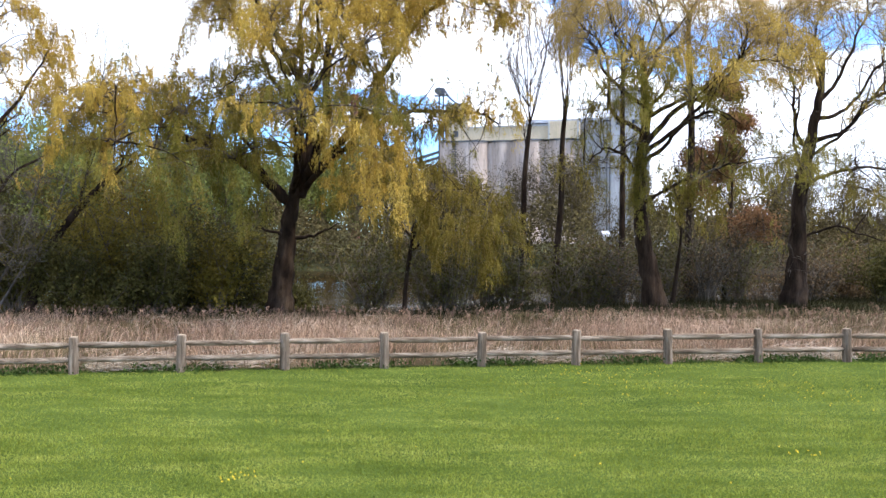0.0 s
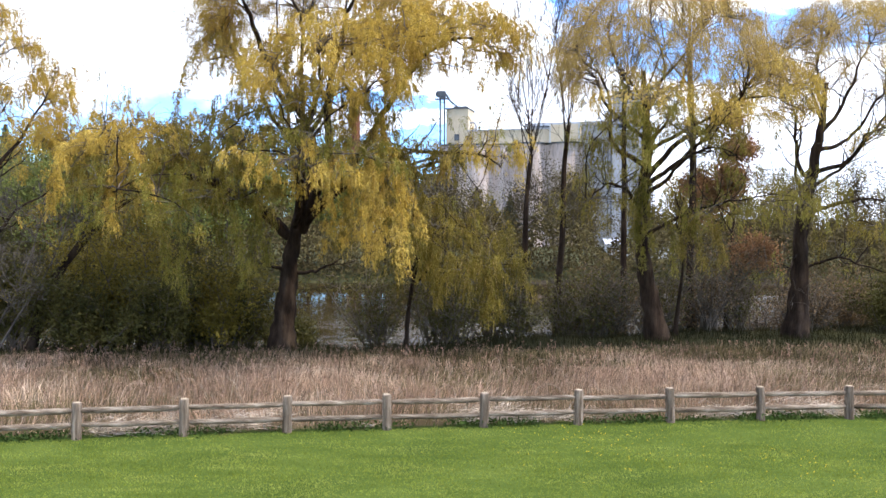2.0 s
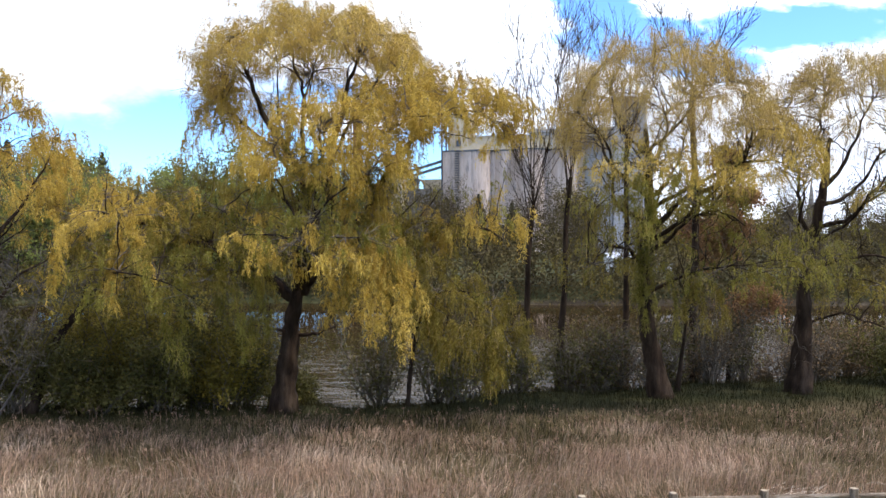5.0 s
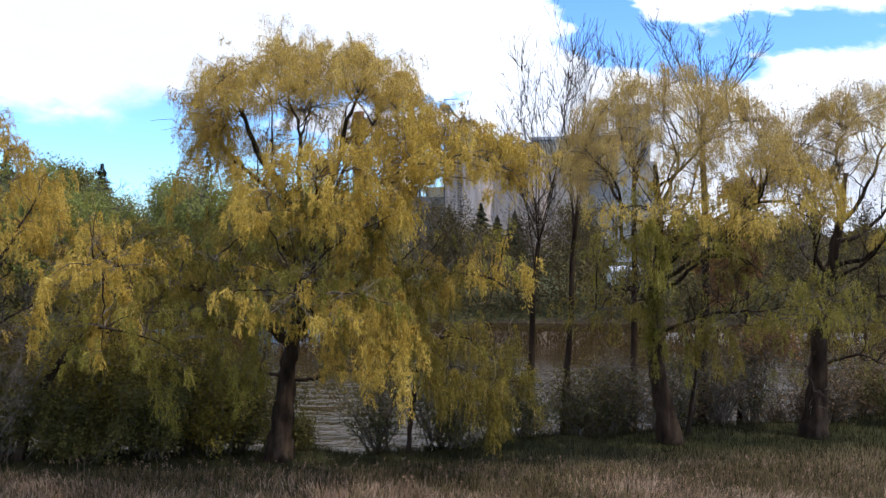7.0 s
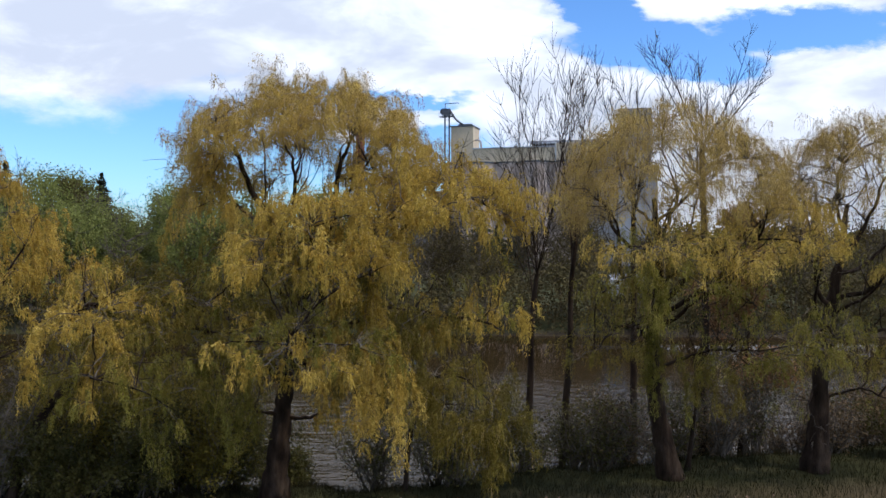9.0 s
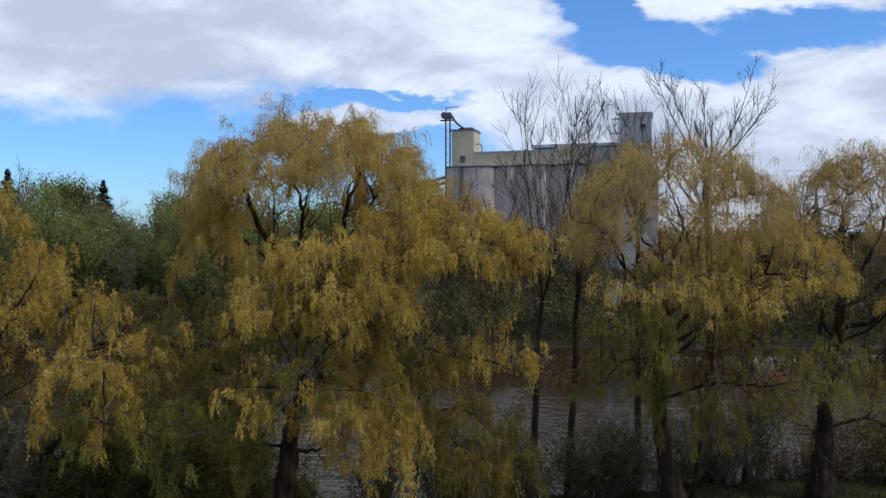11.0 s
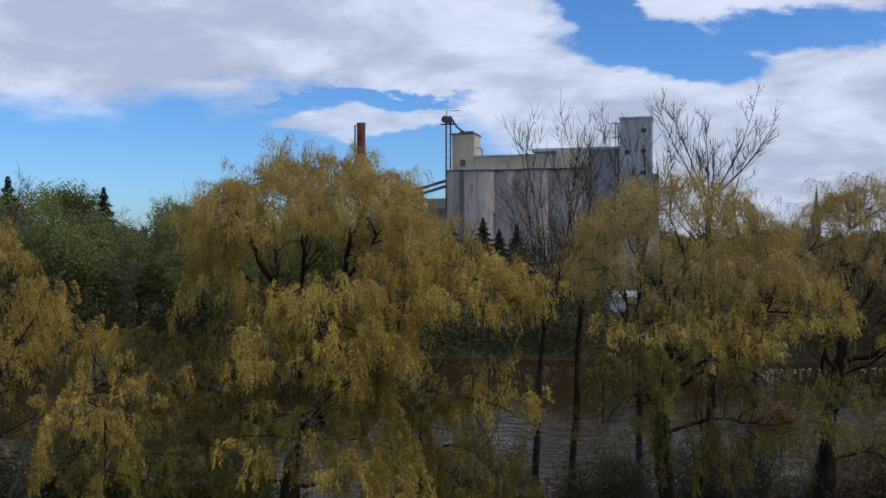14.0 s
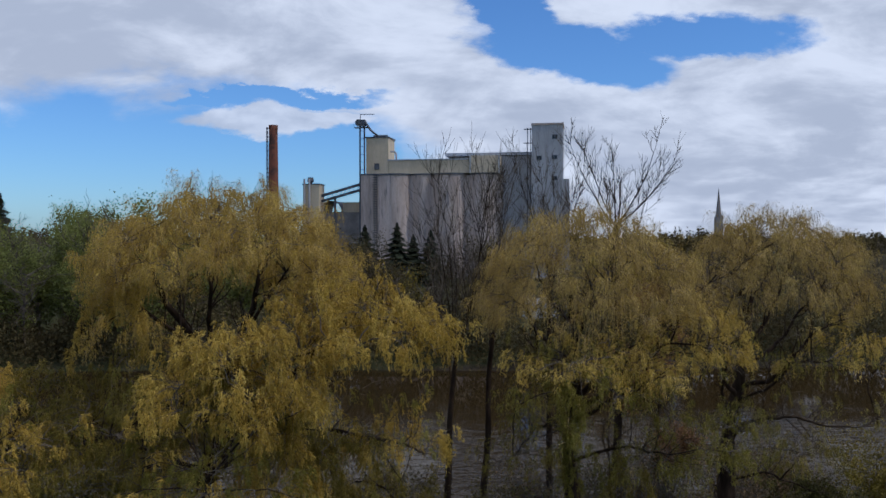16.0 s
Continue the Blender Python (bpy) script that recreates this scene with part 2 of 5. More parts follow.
BRICK = material("old_red_brick", [(0.17, 0.065, 0.045), (0.25, 0.10, 0.065)], 0.5, rough=0.9, spots=(0.35, 0.50, 0.58, (0.10, 0.055, 0.045)))
DARKGLASS = material("dark_window_panes", [(0.02, 0.022, 0.026), (0.05, 0.052, 0.06)], 1.0, rough=0.15)
SLATE = material("dark_slate", [(0.08, 0.085, 0.10), (0.13, 0.135, 0.15)], 0.4, rough=0.7)
STONE = material("weathered_grey_stone", [(0.17, 0.155, 0.145), (0.29, 0.265, 0.25)], 0.3, rough=0.9)
WHITE = material("white_painted_siding", [(0.42, 0.42, 0.42), (0.55, 0.55, 0.54)], 0.3, rough=0.6)


# ---- mesh helpers ----
class Build:
    """Gathers quads and triangles from arrays into one mesh."""

    def __init__(self):
        self.v, self.q, self.t, self.n = [], [], [], 0

    def add(self, verts, quads=None, tris=None):
        verts = np.asarray(verts, dtype=np.float32).reshape(-1, 3)
        if quads is not None:
            self.q.append(np.asarray(quads, dtype=np.int64).reshape(-1, 4) + self.n)
        if tris is not None:
            self.t.append(np.asarray(tris, dtype=np.int64).reshape(-1, 3) + self.n)
        self.v.append(verts)
        self.n += len(verts)

    def quads(self, corners):
        c = np.asarray(corners, dtype=np.float32).reshape(-1, 4, 3)
        self.add(c.reshape(-1, 3), np.arange(len(c) * 4).reshape(-1, 4))

    def tris(self, corners):
        c = np.asarray(corners, dtype=np.float32).reshape(-1, 3, 3)
        self.add(c.reshape(-1, 3), tris=np.arange(len(c) * 3).reshape(-1, 3))

    def tube(self, P, R, n=6, cap=False, twist=0.0):
        P, R = np.asarray(P, float), np.asarray(R, float)
        T = np.gradient(P, axis=0)
        T /= np.linalg.norm(T, axis=1, keepdims=True) + 1e-9
        ref = np.array([0.0, 0.0, 1.0]) if abs(T[:, 2]).mean() < 0.7 else np.array([1.0, 0.0, 0.0])
        A = np.cross(T, ref)
        A /= np.linalg.norm(A, axis=1, keepdims=True) + 1e-9
        B = np.cross(T, A)
        a = np.linspace(0, 2 * np.pi, n, endpoint=False) + twist
        ring = P[:, None] + R[:, None, None] * (np.cos(a)[None, :, None] * A[:, None] + np.sin(a)[None, :, None] * B[:, None])
        k = len(P)
        i, j = np.meshgrid(np.arange(k - 1), np.arange(n), indexing="ij")
        j2 = (j + 1) % n
        q = np.stack([i * n + j, i * n + j2, (i + 1) * n + j2, (i + 1) * n + j], -1).reshape(-1, 4)
        verts = ring.reshape(-1, 3)
        if cap:
            verts = np.vstack([verts, P[0], P[-1]])
            c0, c1 = k * n, k * n + 1
            t = [(c0, (x + 1) % n, x) for x in range(n)] + [(c1, (k - 1) * n + x, (k - 1) * n + (x + 1) % n) for x in range(n)]
            self.add(verts, q, t)
        else:
            self.add(verts, q)

    def box(self, lo, hi):
        (a, b, c), (d, e, f) = lo, hi
        v = [(a, b, c), (d, b, c), (d, e, c), (a, e, c), (a, b, f), (d, b, f), (d, e, f), (a, e, f)]
        self.add(v, [(3, 2, 1, 0), (4, 5, 6, 7), (0, 1, 5, 4), (1, 2, 6, 5), (2, 3, 7, 6), (3, 0, 4, 7)])

    def mesh(self, name, smooth=False):
        me = bpy.data.meshes.new(name)
        V = np.concatenate(self.v)
        Q = np.concatenate(self.q) if self.q else np.zeros((0, 4), np.int64)
        T = np.concatenate(self.t) if self.t else np.zeros((0, 3), np.int64)
        me.vertices.add(len(V))
        me.vertices.foreach_set("co", V.ravel())
        me.loops.add(Q.size + T.size)
        me.loops.foreach_set("vertex_index", np.concatenate([Q.ravel(), T.ravel()]).astype(np.int32))
        me.polygons.add(len(Q) + len(T))
        me.polygons.foreach_set("loop_start", np.concatenate([np.arange(len(Q)) * 4, Q.size + np.arange(len(T)) * 3]).astype(np.int32))
        me.polygons.foreach_set("use_smooth", np.full(len(Q) + len(T), bool(smooth)))
        me.update(calc_edges=True)
        me.validate()
        return me


def part(name, build, mat, parent=None, label="", smooth=False, kind=""):
    me = build.mesh(name, smooth) if isinstance(build, Build) else build
    if not me.materials:
        me.materials.append(mat)
    ob = new(name, me)
    ob.parent = parent
    return tagged(ob, label, kind=kind)


def thing(name, at, label, category, group="", kind=""):
    ob = new(name)
    ob.location = at
    ob.empty_display_size = 0.2
    return tagged(ob, label, category, group, kind)




# ---- ground and water ----
def fence_y(x):
    return 21.30 + 0.140 * x - 0.002 * x * x


def shore_y(x):
    return 41.2 + 0.28 * np.maximum(x + 5, 0) + 0.5 * np.sin(x * 0.63) + 0.3 * np.sin(x * 1.7)


def step(a, b, x):
    t = np.clip((x - a) / (b - a), 0, 1)
    return t * t * (3 - 2 * t)


WATER, FAR_SHORE = -1.0, 101.0


def ground_z(x, y):
    x, y = np.asarray(x, float), np.asarray(y, float)
    xc = np.clip(x, -90, 90)
    rise = -0.22 * step(31, 37.5, y) * step(3, -5, x)
    s = shore_y(xc)
    down = step(s - 4.0, s + 3.5, y)
    far = step(FAR_SHORE - 5, FAR_SHORE + 8, y + 2.0 * np.sin(x * 0.05))
    z = rise * (1 - down) - 2.4 * down
    z = z * (1 - far) + far * (0.8 + 5.0 * step(115, 190, y) * step(-20, -70, x))
    z = z + 0.03 * np.sin(x * 0.7 + 0.3 * y) * np.sin(y * 0.5) * step(30, 40, np.hypot(x, y))
    return z


def ground():
    xs = np.concatenate([-np.geomspace(2500, 40, 22), np.arange(-38, 38.1, 0.8), np.geomspace(40, 2500, 22)])
    ys = np.concatenate([-np.geomspace(2500, 6, 18), np.arange(0, 60, 0.8), np.arange(60, 130, 2.5), np.geomspace(132, 4200, 26)])
    X, Y = np.meshgrid(xs, ys)
    b = Build()
    V = np.stack([X, Y, ground_z(X, Y)], -1)
    n = len(xs)
    i, j = np.meshgrid(np.arange(len(ys) - 1), np.arange(n - 1), indexing="ij")
    b.add(V, np.stack([i * n + j, i * n + j + 1, (i + 1) * n + j + 1, (i + 1) * n + j], -1))
    m = bpy.data.materials.new("lawn_meadow_and_bank_soil")
    m.use_nodes = True
    nt = m.node_tree
    N, L = nt.nodes.new, nt.links.new
    bsdf = nt.nodes["Principled BSDF"]
    geo = N("ShaderNodeNewGeometry")
    sep = N("ShaderNodeSeparateXYZ")
    L(geo.outputs["Position"], sep.inputs[0])

    def tex(s, d=6.0):
        t = N("ShaderNodeTexNoise")
        t.inputs["Scale"].default_value, t.inputs["Detail"].default_value = s, d
        L(geo.outputs["Position"], t.inputs["Vector"])
        return t.outputs["Fac"]

    def val(op, a, c):
        t = N("ShaderNodeMath")
        t.operation = op
        for k, v in enumerate((a, c)):
            if isinstance(v, (int, float)):
                t.inputs[k].default_value = v
            else:
                L(v, t.inputs[k])
        return t.outputs[0]

    def ramp(fac, cols):
        cr = N("ShaderNodeValToRGB")
        e = cr.color_ramp.elements
        while len(e) < len(cols):
            e.new(0.5)
        for el, (p, c) in zip(e, cols):
            el.position, el.color = p, (*c, 1)
        L(fac, cr.inputs[0])
        return cr.outputs[0]

    def mix(f, a, c):
        t = N("ShaderNodeMix")
        t.data_type = "RGBA"
        L(f, t.inputs["Factor"])
        L(a, t.inputs["A"])
        L(c, t.inputs["B"])
        return t.outputs["Result"]

    def span(v, lo, hi):
        t = N("ShaderNodeMapRange")
        L(v, t.inputs["Value"])
        t.inputs["From Min"].default_value, t.inputs["From Max"].default_value = lo, hi
        return t.outputs["Result"]

    fine = val("ADD", val("MULTIPLY", tex(0.45), 0.55), val("MULTIPLY", tex(9.0), 0.45))
    lawn = ramp(fine, [(0.34, (0.042, 0.066, 0.012)), (0.5, (0.068, 0.096, 0.018)), (0.66, (0.10, 0.13, 0.027))])
    thatch = ramp(fine, [(0.34, (0.045, 0.036, 0.018)), (0.5, (0.085, 0.063, 0.034)), (0.66, (0.13, 0.098, 0.058))])
    # bank soil, its colour lowered to hold the shade under the trees
    bank = ramp(fine, [(0.34, (0.022, 0.024, 0.011)), (0.5, (0.04, 0.04, 0.017)), (0.66, (0.07, 0.06, 0.028))])
    far = ramp(fine, [(0.34, (0.03, 0.035, 0.015)), (0.5, (0.055, 0.055, 0.025)), (0.66, (0.09, 0.08, 0.04))])
    mud = ramp(fine, [(0.34, (0.028, 0.021, 0.014)), (0.5, (0.05, 0.039, 0.027)), (0.66, (0.10, 0.08, 0.058))])
    line = val("SUBTRACT", sep.outputs[1], val("MULTIPLY", sep.outputs[0], 0.149))
    wob = val("MULTIPLY", val("SUBTRACT", tex(1.3), 0.5), 1.4)
    c = mix(span(val("ADD", line, wob), 21.35, 21.75), lawn, thatch)
    c = mix(span(val("ADD", line, wob), 34.5, 37.5), c, bank)
    c = mix(span(sep.outputs[1], 80.0, 90.0), c, mud)
    c = mix(span(val("ADD", sep.outputs[1], wob), 101.6, 102.6), c, far)
    L(c, bsdf.inputs["Base Color"])
    bsdf.inputs["Roughness"].default_value = 1.0
    bsdf.inputs["Specular IOR Level"].default_value = 0.03
    bp = N("ShaderNodeBump")
    bp.inputs["Strength"].default_value, bp.inputs["Distance"].default_value = 0.6, 0.06
    L(tex(14.0), bp.inputs["Height"])
    L(bp.outputs[0], bsdf.inputs["Normal"])
    part("ground", b, m, None, "mown green lawn, dry meadow strip and muddy riverbank soil", smooth=True, kind="structure")


def water():
    b = Build()
    xs, ys = np.linspace(-400, 400, 41), np.linspace(36, 116, 9)
    X, Y = np.meshgrid(xs, ys)
    n = len(xs)
    i, j = np.meshgrid(np.arange(len(ys) - 1), np.arange(n - 1), indexing="ij")
    b.add(np.stack([X, Y, np.full_like(X, WATER)], -1), np.stack([i * n + j, i * n + j + 1, (i + 1) * n + j + 1, (i + 1) * n + j], -1))
    m = bpy.data.materials.new("rippled_brown_river_water")
    m.use_nodes = True
    nt = m.node_tree
    N, L = nt.nodes.new, nt.links.new
    bsdf = nt.nodes["Principled BSDF"]
    geo = N("ShaderNodeNewGeometry")
    mp = N("ShaderNodeMapping")
    mp.inputs["Scale"].default_value = (0.55, 1.5, 1.0)
    L(geo.outputs["Position"], mp.inputs["Vector"])
    hs = []
    for s, d in ((0.7, 2.0), (2.4, 2.0)):
        t = N("ShaderNodeTexNoise")
        t.inputs["Scale"].default_value, t.inputs["Detail"].default_value, t.inputs["Distortion"].default_value = s, d, 0.6
        L(mp.outputs[0], t.inputs["Vector"])
        hs.append(t.outputs["Fac"])
    ad = N("ShaderNodeMath")
    ad.operation = "MULTIPLY_ADD"
    L(hs[1], ad.inputs[0])
    ad.inputs[1].default_value = 0.30
    L(hs[0], ad.inputs[2])
    bp = N("ShaderNodeBump")
    bp.inputs["Strength"].default_value, bp.inputs["Distance"].default_value = 1.0, 0.28
    sep = N("ShaderNodeSeparateXYZ")
    L(geo.outputs["Position"], sep.inputs[0])
    calm = N("ShaderNodeMapRange")
    L(sep.outputs[1], calm.inputs["Value"])
    for k, q in (("From Min", 50.0), ("From Max", 80.0), ("To Min", 1.2), ("To Max", 0.02)):
        calm.inputs[k].default_value = q
    gust = N("ShaderNodeTexNoise")
    gust.inputs["Scale"].default_value, gust.inputs["Detail"].default_value = 0.09, 2.0
    L(geo.outputs["Position"], gust.inputs["Vector"])
    rough = N("ShaderNodeMapRange")
    L(gust.outputs["Fac"], rough.inputs["Value"])
    for k, q in (("From Min", 0.38), ("From Max", 0.55), ("To Min", 0.3), ("To Max", 1.0)):
        rough.inputs[k].default_value = q
    both = N("ShaderNodeMath")
    both.operation = "MULTIPLY"
    both.use_clamp = True
    L(calm.outputs["Result"], both.inputs[0])
    lee = N("ShaderNodeMapRange")
    L(sep.outputs[0], lee.inputs["Value"])
    for k, q in (("From Min", -6.0), ("From Max", 5.0), ("To Min", 0.4), ("To Max", 1.0)):
        lee.inputs[k].default_value = q
    wind = N("ShaderNodeMath")
    wind.operation = "MULTIPLY"
    L(rough.outputs["Result"], wind.inputs[0])
    L(lee.outputs["Result"], wind.inputs[1])
    L(wind.outputs[0], both.inputs[1])
    L(both.outputs[0], bp.inputs["Strength"])
    L(ad.outputs[0], bp.inputs["Height"])
    nt.nodes.remove(bsdf)
    mud, gloss, fres, both = N("ShaderNodeBsdfDiffuse"), N("ShaderNodeBsdfGlossy"), N("ShaderNodeFresnel"), N("ShaderNodeMixShader")
    mud.inputs["Color"].default_value = (0.034, 0.021, 0.008, 1)
    gloss.inputs["Color"].default_value, gloss.inputs["Roughness"].default_value = (0.72, 0.68, 0.64, 1), 0.04
    fres.inputs["IOR"].default_value = 1.33
    for q in (gloss, fres):
        L(bp.outputs[0], q.inputs["Normal"])
    L(fres.outputs[0], both.inputs[0])
    L(mud.outputs[0], both.inputs[1])
    L(gloss.outputs[0], both.inputs[2])
    L(both.outputs[0], nt.nodes["Material Output"].inputs["Surface"])
    part("water", b, m, None, "slow brown river with wind ripples and sky glints", kind="structure")


ground()
water()


# ---- trees ----
def spline(pts, n):
    """A smooth curve through the points (Catmull-Rom)."""
    P = np.asarray(pts, float)
    P = np.vstack([2 * P[0] - P[1], P, 2 * P[-1] - P[-2]])
    segs = len(P) - 3
    t = np.linspace(0, segs - 1e-6, n)
    k = t.astype(int)
    f = (t - k)[:, None]
    a, b, c, d = P[k], P[k + 1], P[k + 2], P[k + 3]
    return 0.5 * (2 * b + (c - a) * f + (2 * a - 5 * b + 4 * c - d) * f ** 2 + (3 * b - a - 3 * c + d) * f ** 3)


def unit(v):
    return v / (np.linalg.norm(v) + 1e-9)


def bough(r, p, d, length, lift, wobble, n):
    """A crooked branch from p along d; lift bends it up (plus) or down (minus)."""
    out, d = [np.array(p, float)], unit(np.array(d, float))
    s = length / (n - 1)
    for _ in range(n - 1):
        d = unit(d + r.normal(0, wobble, 3) + np.array([0, 0, lift]))
        out.append(out[-1] + d * s)
    return np.array(out)


def side_way(r, along, spread, up):
    a = unit(along)
    q = r.normal(0, 1, 3)
    q = unit(q - a * q.dot(a))
    return unit(a * (1 - spread) + q * spread + np.array([0, 0, up]))


def leaf_cards(r, P, size, width, down=0.0, along=None):
    """Small leaf-shaped quads at the points P."""
    n = len(P)
    D = r.normal(0, 1, (n, 3))
    if along is not None:
        D = D * 0.55 + along
    D[:, 2] -= down
    D /= np.linalg.norm(D, axis=1, keepdims=True) + 1e-9
    W = np.cross(D, r.normal(0, 1, (n, 3)))
    W /= np.linalg.norm(W, axis=1, keepdims=True) + 1e-9
    s = (size * r.uniform(0.6, 1.35, n))[:, None]
    w = (width * r.uniform(0.7, 1.3, n))[:, None]
    return np.stack([P, P + D * s * 0.45 + W * w, P + D * s, P + D * s * 0.45 - W * w], 1)


def leaf_tris(r, P, size, width, down=0.0):
    """Leaves of three corners, for growth that stays far off or thick."""
    c = leaf_cards(r, P, size, width, down)
    return c[:, [1, 3, 2]] + (c[:, :1] - c[:, 1:2]) * np.array([0.6, 0.6, 0.0])[None, :, None]


def strands(r, S, O, L, leaves, size, width, foliage, shoots, sway=0.06, thick=0.006, every=2):
    """Hanging willow shoots from starts S, flung out along O, L long, each feathered with slender leaves."""
    n = len(S)
    reach = (L * r.uniform(0.25, 0.55, n))[:, None]
    sway = r.normal(0, sway, (n, 3)) * np.array([1, 1, 0.4]) * L[:, None]

    def at(t):
        g = 1 - (1 - t) ** 2.2
        return S[:, None] + O[:, None] * (reach * g)[..., None] + sway[:, None] * (t ** 2)[..., None] + np.array([0, 0, 1.0]) * ((0.34 * reach * np.sin(np.pi * np.minimum(1, t * 1.5)) - (L[:, None] - 0.4 * reach) * t ** 1.5))[..., None]

    if leaves:
        t = r.uniform(0.05, 0.97, (n, leaves))
        P = at(t)
        D = (at(t + 0.03) - P).reshape(-1, 3)
        D /= np.linalg.norm(D, axis=1, keepdims=True) + 1e-9
        P = P.reshape(-1, 3) + r.normal(0, 0.024, (n * leaves, 3))
        D = D + r.normal(0, 0.38, D.shape)
        D /= np.linalg.norm(D, axis=1, keepdims=True) + 1e-9
        W = np.cross(D, r.normal(0, 1, D.shape))
        W /= np.linalg.norm(W, axis=1, keepdims=True) + 1e-9
        s = (size * r.uniform(0.6, 1.3, len(P)))[:, None]
        w = (width * r.uniform(0.7, 1.3, len(P)))[:, None]
        foliage.tris(np.stack([P + W * w, P - W * w, P + D * s], 1))
    k = 3
    C = at(np.tile(np.linspace(0, 1, k), (n, 1)))[::every]
    w = r.normal(0, 1, (len(C), 1, 3))
    w[..., 2] = 0
    w = w / (np.linalg.norm(w, axis=-1, keepdims=True) + 1e-9) * np.linspace(thick, thick * 0.5, k)[None, :, None]
    shoots.quads(np.stack([C[:, :-1] - w[:, :-1], C[:, :-1] + w[:, :-1], C[:, 1:] + w[:, 1:], C[:, 1:] - w[:, 1:]], 2))


def spread_ways(r, n, low, front=0.0):
    """n well spaced directions over a dome, down to the height low; front lifts its hem on the meadow side."""
    out = []
    for _ in range(n):
        c = r.normal(0, 1, (14, 3))
        c /= np.linalg.norm(c, axis=1, keepdims=True)
        hem = low + front * np.maximum(0, -c[:, 1])
        c[:, 2] = np.where(c[:, 2] < hem, np.maximum(-c[:, 2], hem + 0.2 * r.random(14)), c[:, 2])
        c /= np.linalg.norm(c, axis=1, keepdims=True)
        if out:
            gap = np.linalg.norm(c[:, None] - np.array(out)[None], axis=2).min(1)
            out.append(c[gap.argmax()])
        else:
            out.append(c[0])
    return out


def willow(name, base, trunk, limbs, seed, label, mats, lobes, curtains=(), leaf=0.12, leaves=17, sprays=10, shoots_per=6, sub=3, twig_len=1.8, bark=BARK, lower=0.5, group=""):
    """trunk: (points, radius at foot, radius at fork); limbs: (points, radius), in metres from the foot.
    lobes, in the place's own metres: centre, half axes, clumps of sprays, length of the hanging shoots, foliage 0 or 1, lowest side, then if need be leafiness, lift of the hem and sprays in a clump.
    curtains: x, y, top, half width, bunches, length, foliage."""
    r = np.random.default_rng(seed)
    bx, by = base
    bz = float(ground_z(bx, by)) - 0.05
    t0 = thing(name, (bx, by, bz), label, "tree", group)
    foot = np.array([bx, by, bz])
    tb, tw, boughs = Build(), Build(), []
    tp, ra, rb = trunk
    n = 30
    C = spline(tp, n)
    rad = np.linspace(ra, rb, n)
    rad[:5] *= np.array([1.5, 1.3, 1.16, 1.08, 1.03])
    C[1:-1] += r.normal(0, ra * 0.05, (n - 2, 3)) * np.array([1, 1, 0.1])
    tb.tube(C, rad, 18)
    # burls and ridges of old bark
    V = tb.v[-1]
    axis = np.repeat(C, 18, 0)
    out = V - axis
    ang = np.arctan2(out[:, 1], out[:, 0])
    z = axis[:, 2]
    swell = 0.09 * np.sin(3 * ang + 1.3 * z + seed) + 0.08 * np.sin(5 * ang - 2.1 * z) + 0.17 * np.sin(3.1 * z + 2 * ang + seed) * np.sin(2.3 * z) + r.normal(0, 0.04, len(V))
    tb.v[-1] = (axis + out * (1 + swell)[:, None]).astype(np.float32)
    spines, inner = [], []
    for pts, rad in limbs:
        n = 6 + 3 * len(pts)
        P = spline(pts, n)
        P[1:] += np.cumsum(r.normal(0, 0.095, (n - 1, 3)), 0) * 0.6
        R = rad * (1 - np.linspace(0, 1, n) ** 0.8 * 0.82)
        lb = Build()
        boughs.append(lb)
        spines.append(P[2:])
        lb.tube(P, R, 9)
        length = np.linalg.norm(np.diff(P, axis=0), axis=1).sum()
        for k in range(int(sub * length / 3.0)):
            i = min(max(int(n * (0.22 + 0.78 * r.random() ** 0.8) * 0.999), 1), n - 2)
            ln = min(1.8, (0.18 + 0.14 * r.random()) * length * (1.15 - 0.6 * i / n) + 0.5)
            B = bough(r, P[i], side_way(r, P[i + 1] - P[i - 1], r.uniform(0.45, 0.85), 0.25), ln, 0.08, 0.16, 8)
            lb.tube(B, np.linspace(min(R[i] * 0.5, 0.015 + ln * 0.014), 0.009, 8), 5)
            for _ in range(4):
                j = r.integers(2, 8)
                T = bough(r, B[j], side_way(r, B[min(j, 7)] - B[j - 1], r.uniform(0.4, 0.8), 0.1), twig_len * r.uniform(0.3, 0.7) * min(1, ln / 2.0), -0.03, 0.18, 6)
                tw.tube(T, np.linspace(0.012, 0.005, 6), 3)
                if length > 3.2:
                    inner.append(T[5])
    nodes, owner = np.concatenate(spines), np.concatenate([[k] * len(s) for k, s in enumerate(spines)])
    foliage = [Build() for _ in mats]
    shoots = Build()

    def feather(E, O, hang, dense, g):
        """Sprays: each a handful of shoots that leave one twig end, arch outwards and hang."""
        m, fine = len(E), dense < 0.6
        k = shoots_per + 4 if fine else shoots_per
        S = np.repeat(E, k, 0) + r.normal(0, 0.06, (m * k, 3))
        turn = np.repeat(np.arctan2(O[:, 1], O[:, 0]), k) + r.normal(0, 0.75, len(S))
        W = np.stack([np.cos(turn), np.sin(turn), np.zeros(len(S))], 1)
        L = np.repeat(hang * r.uniform(0.55, 1.3, m), k) * r.uniform(0.6, 1.1, len(S))
        L = np.minimum(L, np.maximum(0.25, S[:, 2] - lower))
        strands(r, S, W, L, max(1, int(round(leaves * dense))), leaf * (0.75 if fine else 1.0), leaf * (0.09 if fine else 0.115), foliage[g], shoots, thick=0.0045 if fine else 0.006, every=1 if fine else 3)

